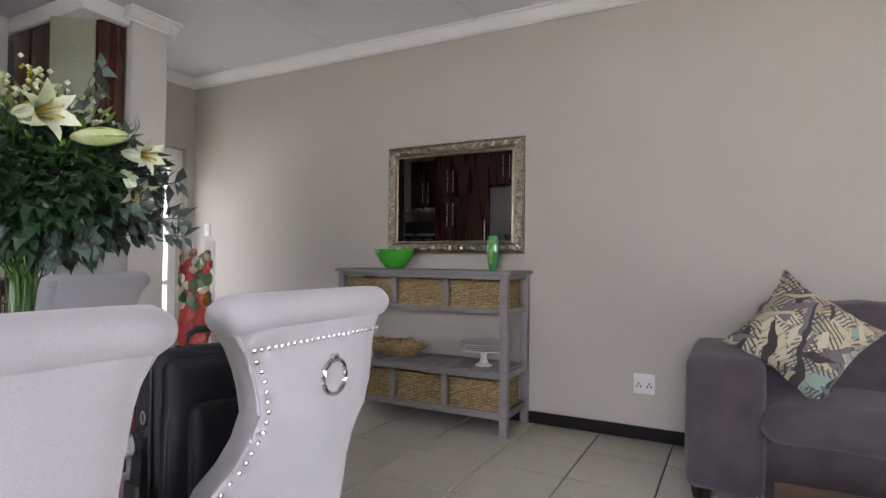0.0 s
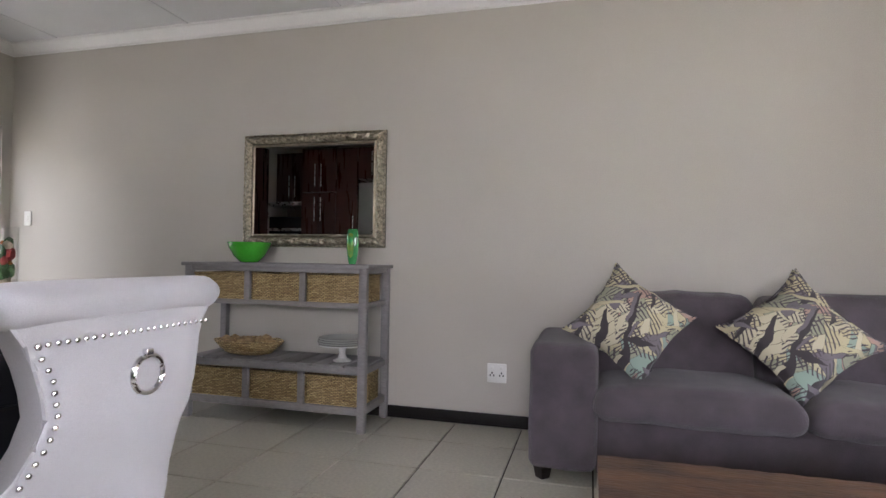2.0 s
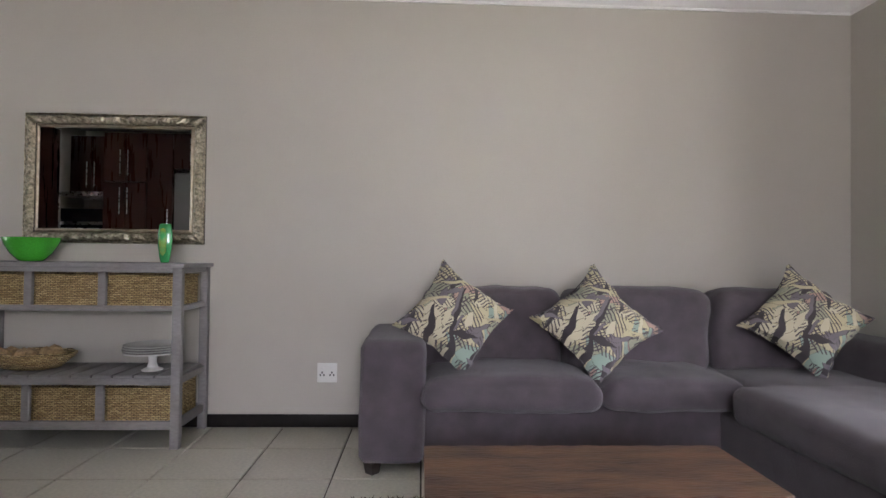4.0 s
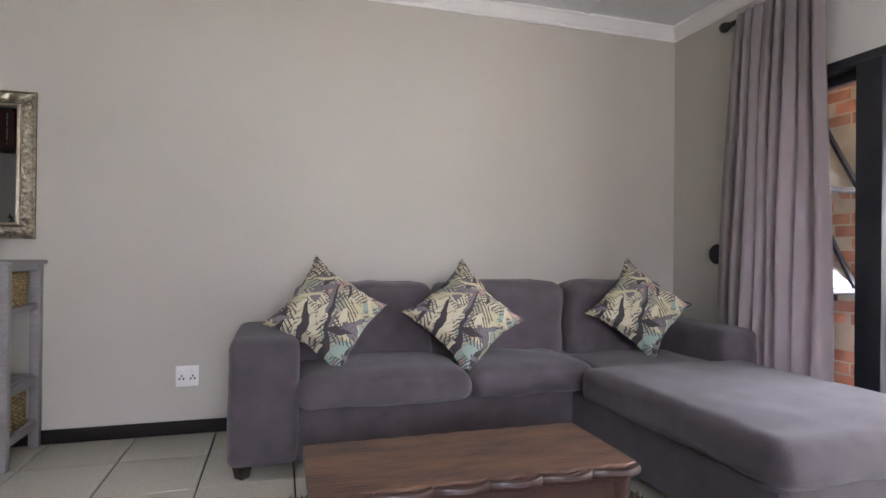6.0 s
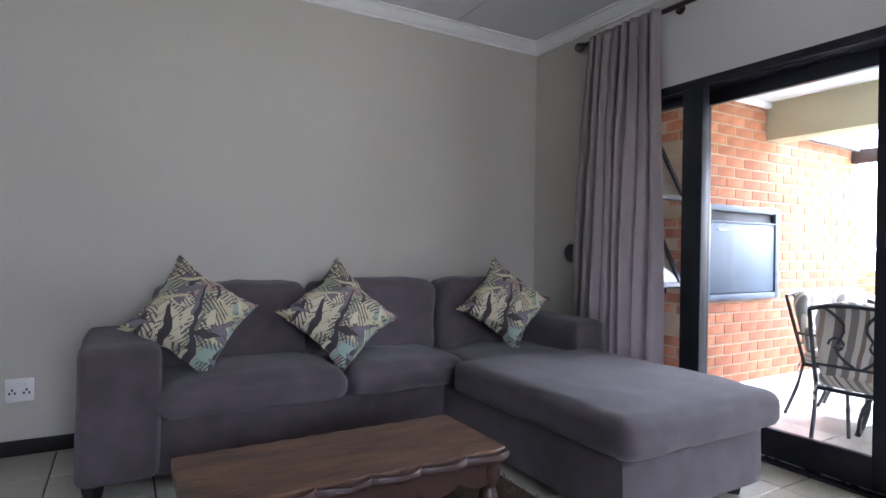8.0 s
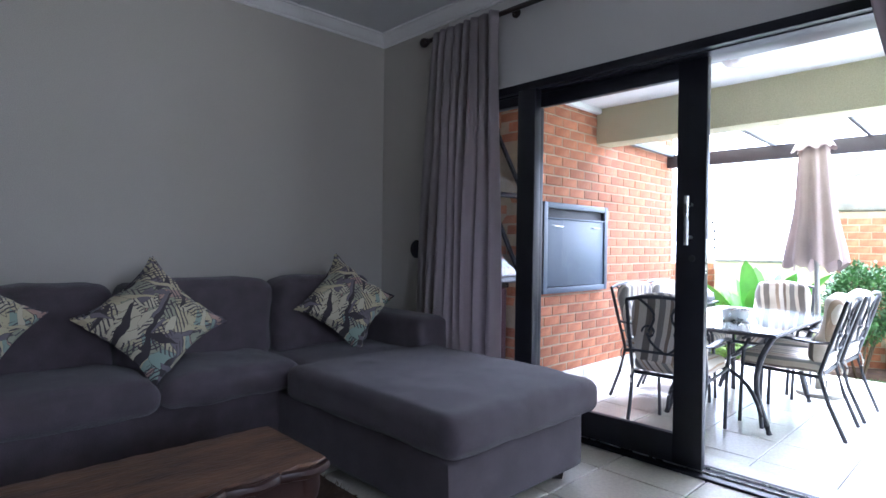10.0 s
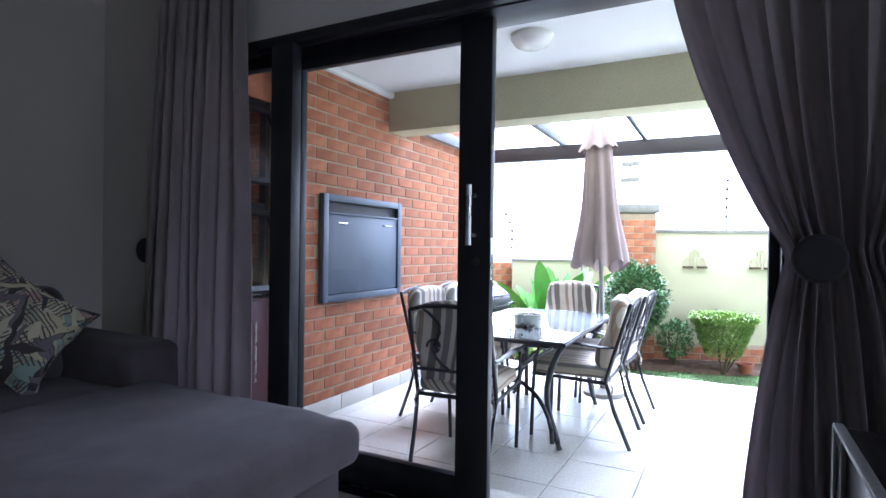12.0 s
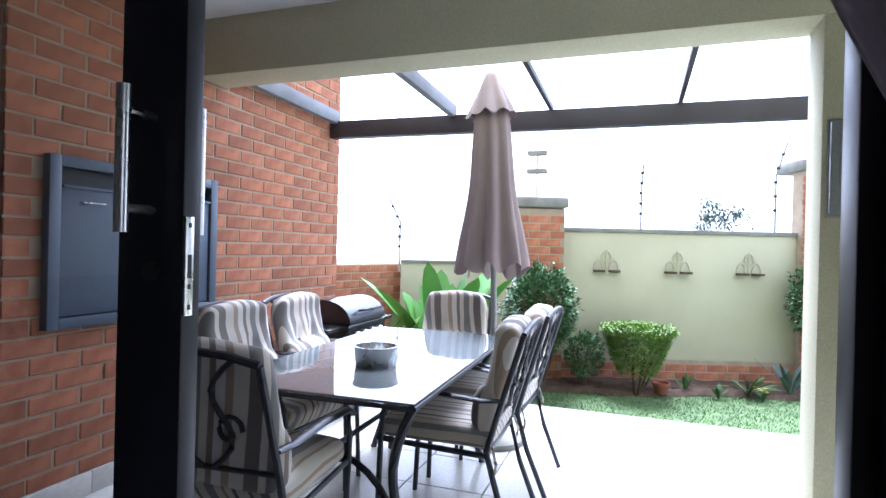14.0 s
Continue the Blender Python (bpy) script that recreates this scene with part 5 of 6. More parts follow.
me = bpy.data.meshes.new("grass")
me.from_pydata(verts, [], faces)
me.materials.append(M_GRASS)
tagged(new("grass", me), "short pale green lawn grass", "grass", "", "stuff")


def leaf_card(bm, p, d, up, length, width, bend=0.3):
    """One leaf of four faces with a fold along its middle."""
    d, side = d.normalized(), d.cross(up)
    side = side.normalized() if side.length > 1e-4 else Vector((1, 0, 0))
    nrm = side.cross(d)
    m0, m1, m2 = p, p + d * length * 0.5 + nrm * length * 0.08, p + d * length - nrm * length * bend * 0.5
    l, r = p + d * length * 0.45 + side * width / 2 + nrm * width * 0.25, p + d * length * 0.45 - side * width / 2 + nrm * width * 0.25
    v = [bm.verts.new(c) for c in (m0, l, m1, r, m2)]
    bm.faces.new((v[0], v[1], v[2])), bm.faces.new((v[0], v[2], v[3])), bm.faces.new((v[1], v[4], v[2])), bm.faces.new((v[2], v[4], v[3]))


def shrub(name, label, at, rx, rz, height, mat, leaves, leaf, seed, clip=0.0):
    """Stems and many small leaves on an uneven shell; clip: how flat its top is cut."""
    ob = thing(name, label, "shrub", *at)
    rr = random.Random(seed)
    bm = bmesh.new()
    for k in range(7):
        a = rr.uniform(0, 6.28)
        e = Vector((math.cos(a) * rx * 0.6, math.sin(a) * rx * 0.6, height * rr.uniform(0.5, 0.85)))
        tube([(0.03 * math.cos(a), 0.03 * math.sin(a), 0), e * 0.5 + Vector((rr.uniform(-0.04, 0.04), rr.uniform(-0.04, 0.04), 0.02)), e], 0.014, 6, bm, 0.35)
    part("stem", bm, M_BARK, ob)
    bm = bmesh.new()
    for k in range(leaves):
        d = Vector((rr.gauss(0, 1), rr.gauss(0, 1), rr.gauss(0, 1))).normalized()
        shell = rr.uniform(0.45, 1.0) ** 0.5 * (0.88 + 0.22 * noise.noise(d * 2.6 + Vector((seed, 0, 0))) + 0.12 * noise.noise(d * 7))
        p = Vector((d.x * rx * shell, d.y * rx * shell, height - rz + d.z * rz * shell))
        if clip:
            f = rr.random() ** 0.6
            lid = rr.random() < 0.4
            zz = height * (0.25 + 0.72 * (1.0 if lid else f)) + rr.uniform(-0.015, 0.02)
            reach = rx * (0.42 + 0.58 * max(0.0, (zz / height - 0.25) / 0.72) ** 0.8) * (0.95 + 0.10 * noise.noise(Vector((d.x * 3, d.y * 3, zz * 6))))
            a = math.atan2(d.y, d.x)
            k2 = math.sqrt(rr.random()) if lid else rr.uniform(0.72, 1.0)
            zz -= 0.07 * k2 ** 4 if lid else 0.0
            p = Vector((math.cos(a) * reach * k2, math.sin(a) * reach * k2, zz))
            d = Vector((math.cos(a), math.sin(a), 1.5 if lid else 0.2)).normalized()
        out = (d + Vector((rr.uniform(-0.8, 0.8), rr.uniform(-0.8, 0.8), rr.uniform(-0.3, 0.8))))
        leaf_card(bm, p, out, Vector((rr.uniform(-0.5, 0.5), rr.uniform(-0.5, 0.5), 1)), leaf * rr.uniform(0.7, 1.3), leaf * 0.55)
    part("crown", bm, mat, ob, "", False)
    return ob


shrub("round_bush", "dense dark green rounded garden bush", gpos(-1.60, 0.55), 0.42, 0.47, 1.32, M_FOL, 5200, 0.055, 3)
shrub("clipped_bush", "clipped lime-green bush with a flat top", gpos(-0.61, 0.55), 0.38, 0.36, 0.72, M_FOLLIGHT, 13000, 0.034, 5, 0.94)
shrub("flowering_bush", "green bush with pale flowers beside the brick pier", gpos(1.38, 0.35), 0.36, 0.45, 1.42, M_FOL, 2600, 0.055, 8)
shrub("low_shrub", "low light green shrub by the grill", gpos(-2.94, 0.9), 0.45, 0.22, 0.62, M_FOLLIGHT, 2200, 0.06, 9)
shrub("low_shrub", "low green shrub behind the patio chairs", gpos(-2.29, 0.75), 0.42, 0.22, 0.52, M_FOLLIGHT, 2000, 0.05, 12)
shrub("low_shrub", "small green shrub beside the round bush", gpos(-1.09, 0.35), 0.22, 0.25, 0.62, M_FOL, 900, 0.05, 14)


def big_leaves(name, label, at, count, length, width, spread, mat, seed, arch=0.5):
    """A clump of long broad leaves, each its own part."""
    ob = thing(name, label, "plant", *at)
    rr = random.Random(seed)
    for k in range(count):
        a, lean = rr.uniform(0, 6.28), rr.uniform(0.12, spread)
        L = length * rr.uniform(0.7, 1.05)
        bm = bmesh.new()
        n, rows = 12, []
        for i in range(n + 1):
            t = i / n
            h, out = L * (t - arch * lean * t * t * 0.6), L * lean * (t + arch * t * t)
            wd = width * math.sin(min(1, max(0.02, (t - 0.25) / 0.75)) * math.pi) ** 0.6 * 0.5 if t > 0.25 else 0.008
            c = Vector((math.cos(a) * out, math.sin(a) * out, h))
            sd = Vector((-math.sin(a), math.cos(a), 0))
            rows.append([bm.verts.new(c + sd * wd + Vector((0, 0, wd * 0.35))), bm.verts.new(c), bm.verts.new(c - sd * wd + Vector((0, 0, wd * 0.35)))])
        for p, q in zip(rows, rows[1:]):
            for j in (0, 1):
                bm.faces.new((p[j], p[j + 1], q[j + 1], q[j]))
        part("leaf", bm, mat, ob)
    return ob


big_leaves("strelitzia", "tall strelitzia with broad bright green leaves", gpos(-2.60, 0.45), 30, 1.34, 0.25, 0.46, M_FOLBIG, 4)
big_leaves("sword_fern", "small arching fern in the flower bed", gpos(0.55, 0.5), 16, 0.27, 0.035, 0.9, M_FOL, 6, 0.9)
big_leaves("agave", "spiky grey-green agave in the flower bed", gpos(0.97, 0.5), 16, 0.42, 0.06, 0.8, M_FOLGREY, 7, 0.4)
big_leaves("sword_fern", "light green fern beside the grill", gpos(-3.14, 0.6), 14, 0.95, 0.10, 0.5, M_FOLLIGHT, 10, 0.9)
big_leaves("small_plant", "small green seedling in the flower bed", gpos(-0.06, 0.42), 9, 0.22, 0.04, 0.5, M_FOL, 15)
big_leaves("small_plant", "small green seedling in the flower bed", gpos(0.20, 0.6), 9, 0.16, 0.04, 0.9, M_FOL, 16)
pl = big_leaves("marigold", "small yellow-flowered plant in the flower bed", gpos(0.61, 0.66), 9, 0.12, 0.03, 0.9, M_FOL, 17)
rr = random.Random(2)
for k in range(7):
    part("flower", lathe([(0.0, 0.0), (0.016, 0.006), (0.018, 0.012), (0, 0.016)], 8, None, (rr.uniform(-0.07, 0.07), rr.uniform(-0.07, 0.07), rr.uniform(0.09, 0.14))), M_STAMEN, pl, "yellow flower")
pt = thing("terracotta_pot", "small terracotta pot in the flower bed", "pot", *gpos(-0.36, 0.55, GZ + 0.03))
part("pot", lathe([(0.055, 0.0), (0.08, 0.085), (0.09, 0.09), (0.09, 0.115), (0.075, 0.115), (0.065, 0.075), (0, 0.075)], 24), M_TERRA, pt)
sn = thing("potted_plant", "green leafy plant in a pale pot on the slab", "plant", 4.50, 3.95, PZ + 0.885)
part("pot", lathe([(0.06, 0), (0.09, 0.10), (0.095, 0.13), (0.085, 0.13), (0.0, 0.11)], 24), M_CONC, sn)
rr = random.Random(21)
bm = bmesh.new()
for k in range(70):
    a = rr.uniform(0, 6.28)
    leaf_card(bm, Vector((0, 0, 0.12)), Vector((math.cos(a), math.sin(a), rr.uniform(0.4, 2.2))), Vector((0, 0, 1)), rr.uniform(0.12, 0.28), 0.035)
part("leaves", bm, M_FOLBIG, sn, "", False)

# boundary pillars, wall ornaments and fence posts
def wall_tray(u):
    ob = thing("wall_planter", "empty metal wall bracket with two small trays", "bracket", *gpos(u, 0.0, 0.90), 0, "brackets on the garden wall")
    ob.rotation_euler = (0, 0, math.atan2(GU.y, GU.x))
    for s in (-1, 1):
        part("tray", box(s * 0.085 - 0.055, s * 0.085 + 0.055, -0.09, 0.0, -0.012, 0.012, 0.004), M_BARK, ob)
        part("scroll", tube([(s * (0.085 - 0.05 * math.cos(a)), -0.012, 0.01 + 0.11 * math.sin(a)) for a in (math.pi * k / 12 for k in range(13))], 0.006, 5), M_CREAM, ob)
    part("stem", tube([(0, -0.012, -0.03), (0, -0.012, 0.24)], 0.007, 6), M_CREAM, ob)
    part("rosette", tube([(0.05 * math.cos(a), -0.012, 0.16 + 0.06 * math.sin(a)) for a in (2 * math.pi * k / 14 for k in range(14))], 0.006, 5, closed=True), M_CREAM, ob)
for u in (-0.79, 0.0, 0.79):
    wall_tray(u)

def fence_post(u, z0, z1, bend, label):
    ob = thing("fence_post", label, "post", *gpos(u, -0.1, z0), 0, "electric fence posts")
    ob.rotation_euler = (0, 0, math.atan2(GU.y, GU.x))
    h = z1 - z0
    part("rod", tube([(0, 0, -0.1), (0, 0, h * 0.62), (bend, 0, h)], 0.011, 6), M_WIRE, ob)
    for k in range(5):
        t = 0.25 + 0.15 * k
        x = 0 if t < 0.62 else bend * (t - 0.62) / 0.38
        part("insulator", box(x - 0.022, x + 0.012, -0.014, 0.014, h * t - 0.014, h * t + 0.014, 0.003), M_DARK, ob)
fence_post(-3.1, 0.93, 1.68, -0.14, "thin galvanised fence post bent at the top")
fence_post(-0.38, 1.36, 2.13, 0.02, "thin straight galvanised fence post")
fence_post(1.13, 1.36, 2.42, 0.13, "thin galvanised fence post bent at the top")
fl = thing("flood_light", "two small dark flood lights on a thin mast", "lamp", *gpos(-1.39, -1.2, GZ))
part("mast", tube([(0, 0, 0), (0, 0, 2.75)], 0.012, 6), M_WIRE, fl)
for z in (2.50, 2.74):
    part("lamp_head", box(-0.06, 0.06, -0.13, 0.13, z - 0.03, z + 0.03, 0.008), M_CONC, fl)

# far distance; the haze over the hills is painted into their colour
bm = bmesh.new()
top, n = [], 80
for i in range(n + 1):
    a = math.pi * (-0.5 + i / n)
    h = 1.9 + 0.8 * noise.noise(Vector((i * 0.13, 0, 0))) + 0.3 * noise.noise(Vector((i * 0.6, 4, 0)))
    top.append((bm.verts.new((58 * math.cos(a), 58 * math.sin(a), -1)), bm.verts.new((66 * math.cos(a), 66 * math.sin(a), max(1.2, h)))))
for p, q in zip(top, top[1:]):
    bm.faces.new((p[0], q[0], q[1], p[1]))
structure("backdrop_hills", bm, M_HILL, "hills on the horizon with haze put into their pale colour")

tree = thing("far_tree", "distant bare-topped tree beyond the wall", "tree", 69.0, -7.8, -2.2)
bm = tube([(0, 0, 0), (0.1, 0, 3.0), (0.0, 0.2, 5.5)], 0.25, 8, None, 0.4)
part("trunk", bm, M_BARK, tree)
rr = random.Random(31)
bm = bmesh.new()
for k in range(900):
    c = random.Random(k % 11)
    o = Vector((c.uniform(-2, 2), c.uniform(-2, 2), c.uniform(6.0, 9.0)))
    p = o + Vector((rr.gauss(0, 0.55), rr.gauss(0, 0.55), rr.gauss(0, 0.4)))
    leaf_card(bm, p, Vector((rr.gauss(0, 1), rr.gauss(0, 1), rr.gauss(0, 1))), Vector((0, 0, 1)), 0.45, 0.25)
part("crown", bm, M_FOLGREY, tree, "", False)


# ---- dining corner ----
def dining_chair(studs=True):
    """A roll-backed chair facing -x, its back's middle above the origin."""
    ch = thing("dining_chair", "pale linen roll-back dining chair with nailhead trim and a ring pull" if studs else "pale linen roll-back dining chair with a piped seam", "chair", 0, 0, 0, 0, "chairs round the dining table")
    prof = [(-0.10, 0.30), (-0.085, 0.38), (-0.07, 0.46), (-0.055, 0.53), (-0.04, 0.60), (-0.02, 0.66), (0.0, 0.72), (0.02, 0.78), (0.033, 0.83), (0.043, 0.88), (0.048, 0.93), (0.05, 0.97), (0.055, 1.005)]
    prof = [(x + 0.045 * math.exp(-((z - 0.74) / 0.13) ** 2), z) for x, z in prof]
    def half(z):
        knots = [(0.30, 0.275), (0.45, 0.272), (0.56, 0.258), (0.67, 0.218), (0.77, 0.202), (0.85, 0.212), (0.92, 0.238), (0.97, 0.268), (1.01, 0.285)]
        for (za, ha), (zb, hb) in zip(knots, knots[1:]):
            if z <= zb:
                f = max(0, (z - za) / (zb - za))
                return ha + (hb - ha) * f * f * (3 - 2 * f)
        return 0.285
    bm = bmesh.new()
    rows = []
    n = 14
    for x, z in prof:
        w = half(z)
        row = []
        for side in (0, 1):
            for i in range(n + 1):
                u = 2 * i / n - 1 if side == 0 else 1 - 2 * i / n
                edge = (1 - abs(u) ** 6)
                th = (0.012 + 0.018 * edge) if side == 0 else -(0.05 + 0.03 * edge)
                row.append(bm.verts.new((x + th, u * w, z)))
        rows.append(row)
    for a, b in zip(rows, rows[1:]):
        m = len(a)
        for k in range(m):
            bm.faces.new((a[k], a[(k + 1) % m], b[(k + 1) % m], b[k]))
    bm.faces.new(rows[0][::-1]), bm.faces.new(rows[-1])
    part("backrest", bm, M_LINEN, ch, "", True, 60)
    bm = bmesh.new()
    rows = []
    for i in range(25):
        u = 2 * i / 24 - 1
        w = half(1.0) + 0.008
        r = 0.056 * (1 - 0.12 * abs(u) ** 10) if abs(u) < 1 else 0.04
        rows.append([bm.verts.new((0.042 + r * 1.0 * math.cos(a), u * w, 1.005 + r * 0.85 * math.sin(a))) for a in (2 * math.pi * k / 18 for k in range(18))])
    for a, b in zip(rows, rows[1:]):
        for k in range(18):
            bm.faces.new((a[k], a[(k + 1) % 18], b[(k + 1) % 18], b[k]))
    bm.faces.new(rows[0][::-1]), bm.faces.new(rows[-1])
    part("top_roll", bm, M_LINEN, ch, "", True, 70)
    nail = lathe([(0.0068, 0.0), (0.006, 0.003), (0.003, 0.0048), (0.0, 0.005)], 8)
    place(nail, 0, Matrix.Rotation(math.pi / 2, 4, "Y"))
    first = part("nailhead", nail, M_CHROME, ch, "silver nailhead") if studs else None
    spots = []
    for k in range(24):
        spots.append((0.083, -half(0.95) + 0.025 + k * (2 * half(0.95) - 0.05) / 23, 0.930))
    for s in (-1,):
        for k in range(26):
            z = 0.925 - k * 0.0235
            i = max(j for j in range(len(prof)) if prof[j][1] <= z + 1e-6)
            (xa, za), (xb, zb) = prof[i], prof[min(i + 1, len(prof) - 1)]
            x = xa + (xb - xa) * ((z - za) / (zb - za) if zb > za else 0)
            spots.append((x + 0.020, s * (half(z) - 0.016), z))
    if studs:
        first.location = spots[0]
    for p in spots[1:] if studs else ():
        o = new("nailhead", first.data)
        o.parent, o.location = ch, p
    for s in (-1, 1):
        pts = [(x + 0.008, s * (half(z) - 0.002), z) for x, z in prof]
        part("piping", tube(pts, 0.006, 6), M_LINEN, ch)
    if studs:
        part("ring_plate", box(0.058, 0.086, 0.003, 0.043, 0.862, 0.893, 0.003), M_CHROME, ch, "polished square ring mount")
        part("ring_lug", box(0.084, 0.100, 0.012, 0.034, 0.864, 0.886, 0.003), M_CHROME, ch)
        part("ring_pull", tube([(0.094, 0.023 + 0.044 * math.cos(a), 0.826 + 0.044 * math.sin(a)) for a in (2 * math.pi * k / 28 for k in range(28))], 0.0068, 8, closed=True), M_CHROME, ch, "polished ring pull")
    part("seat", soft_box(-0.58, -0.08, -0.245, 0.245, 0.36, 0.49, 0.04, 10, 0.02, 0.003, 1), M_WINE, ch, "wine-red velvet seat")
    part("seat_rail", soft_box(-0.56, -0.08, -0.235, 0.235, 0.27, 0.365, 0.02, 6), M_LINEN, ch)
    for x, y in ((-0.53, -0.2), (-0.53, 0.2), (-0.12, -0.2), (-0.12, 0.2)):
        part("leg", box(x - 0.022, x + 0.022, y - 0.022, y + 0.022, 0, 0.28, 0.004), M_FOOT, ch, "dark wooden leg")
    return ch


ch = dining_chair()
SHORT = Matrix.Diagonal((1, 1, 0.948, 1))
ch.matrix_world = pose(0.160, 1.517, 0, 0, 0, 1.2) @ SHORT
near = dining_chair(False)
near.matrix_world = pose(0.236, 0.765, 0, 0, 0, 0.2) @ SHORT
copy_thing(ch, pose(-1.60, 2.03, 0, 0, 0, 180))
copy_thing(ch, pose(-1.58, 1.26, 0, 0, 0, 181))

dt = thing("dining_table", "black lacquered dining table", "table", -0.840, 1.256, 0, 1.2)
dt.scale = (1, 1, 0.95)
part("tabletop", box(-0.42, 0.42, -1.0, 1.0, 0.725, 0.76, 0.006), M_BLACKWOOD, dt)
part("apron", box(-0.36, 0.36, -0.92, 0.92, 0.64, 0.724, 0.004), M_BLACKWOOD, dt)
for x in (-0.35, 0.35):
    for y in (-0.9, 0.9):
        part("leg", box(x - 0.04, x + 0.04, y - 0.04, y + 0.04, 0.0, 0.64, 0.004), M_BLACKWOOD, dt)

bag = thing("laptop_bag", "black nylon laptop bag with shoulder strap on a chair seat", "bag", -0.075, 1.445, 0.466, 80)
bag.scale = (0.80, 0.9, 0.96)
def arch(x0, x1, z0, z1, y, n=22, square=0.45):
    """An upright arch from one foot round to the other."""
    c, w = (x0 + x1) / 2, (x1 - x0) / 2
    pts = []
    for k in range(n + 1):
        a = math.pi * k / n
        ca, sa = math.cos(a), math.sin(a)
        pts.append((c - w * math.copysign(abs(ca) ** square, ca), y, z0 + (z1 - z0) * sa ** square))
    return pts
part("body", soft_box(-0.20, 0.20, -0.045, 0.06, 0.0, 0.40, 0.045, 12, 0, 0.007, 2), M_BAG, bag, "", True, 80)
part("flap", soft_box(-0.178, 0.19, -0.072, -0.02, 0.012, 0.375, 0.026, 12, 0, 0.005, 3), M_BAG, bag, "", True, 80)
part("front_pocket", soft_box(-0.115, 0.17, -0.105, -0.045, 0.02, 0.265, 0.030, 12, 0, 0.006, 4), M_BAG, bag, "", True, 80)
part("piping", tube(arch(-0.176, 0.188, 0.02, 0.365, -0.062), 0.0055, 6), M_DARK, bag, "raised black piping")
part("pocket_piping", tube(arch(-0.112, 0.167, 0.03, 0.258, -0.090), 0.0055, 6), M_DARK, bag, "raised black piping")
part("zip", tube(arch(-0.196, 0.196, 0.03, 0.392, 0.0), 0.0045, 6), M_STEEL, bag, "thin metal zip")
part("side_gusset", soft_box(-0.208, -0.196, -0.03, 0.045, 0.03, 0.36, 0.005, 5), M_DARK, bag)
part("carry_handle", tube([(-0.08, 0, 0.395), (-0.075, 0, 0.43), (-0.05, 0, 0.442), (0.05, 0, 0.442), (0.075, 0, 0.43), (0.08, 0, 0.395)], 0.010, 8), M_BAG, bag)
part("strap", tube([(-0.215, -0.005, 0.205), (-0.235, -0.02, 0.15), (-0.25, -0.035, 0.03), (-0.25, -0.04, -0.12), (-0.235, -0.035, -0.25)], 0.027, 8, None, 1.0, 0.16), M_BAG, bag, "wide black shoulder strap")
part("strap_pad", soft_box(-0.262, -0.246, -0.07, 0.0, -0.16, 0.10, 0.007, 6), M_DARK, bag)
part("buckle", tube([(-0.213, 0.011 * math.cos(a) - 0.008, 0.240 + 0.015 * math.sin(a)) for a in (2 * math.pi * k / 14 for k in range(14))], 0.0026, 6, closed=True), M_STEEL, bag, "steel strap buckle")
part("strap_clip", soft_box(-0.219, -0.207, -0.032, 0.016, 0.196, 0.224, 0.004, 5), M_DARK, bag, "black strap clip")
part("red_tab", box(0.06, 0.11, -0.109, -0.104, 0.045, 0.055, 0.001), M_WINE, bag, "small red tab")

jar = thing("glass_cylinder", "clear glass cylinder filled with dried fruit and leaves", "vase", -0.775, 1.945, 0.722)
jar.scale = (1.06, 1.06, 1.13)
p = part("glass", lathe([(0.0, 0.0), (0.066, 0.0), (0.068, 0.004), (0.070, 0.37), (0.067, 0.37), (0.065, 0.012), (0, 0.010)], 32), M_PANE, jar, "clear glass wall")
p.visible_shadow = False
rr = random.Random(8)
M_FRUIT = [material("dried_orange", (0.42, 0.13, 0.02), 0.7, vary=0.4, scale=30), material("dried_red", (0.38, 0.03, 0.02), 0.7, vary=0.4, scale=30), M_FOL, material("pale_petal", (0.60, 0.50, 0.36), 0.8, vary=0.3, scale=30)]
part("filling", lathe([(0.0, 0.012), (0.050, 0.013), (0.050, 0.30), (0.0, 0.31)], 20), M_FRUIT[1], jar, "dark red dried peel")
for k in range(110):
    a, r, z = rr.uniform(0, 6.28), rr.uniform(0.044, 0.050), rr.uniform(0.025, 0.325)
    w, h = rr.uniform(0.014, 0.026), rr.uniform(0.014, 0.030)
    pick = rr.choice((0, 1, 1, 0)) if z < 0.12 else (rr.choice((2, 2, 3, 0)) if z < 0.22 else rr.choice((0, 0, 1, 3, 2)))
    bm = lathe([(0, -0.012), (0.7, -0.009), (1.0, 0.0), (0.75, 0.008), (0, 0.010)], 9, None, (0, 0, 0), 0.12)
    place(bm, 0, Matrix.Translation((r * math.cos(a), r * math.sin(a), z)) @ Matrix.Rotation(a, 4, "Z") @ Matrix.Rotation(math.pi / 2, 4, "Y") @ Matrix.Rotation(rr.uniform(0, 3), 4, "Z") @ Matrix.Diagonal((h, w, 1, 1)))
    part("dried_piece", bm, M_FRUIT[pick], jar)

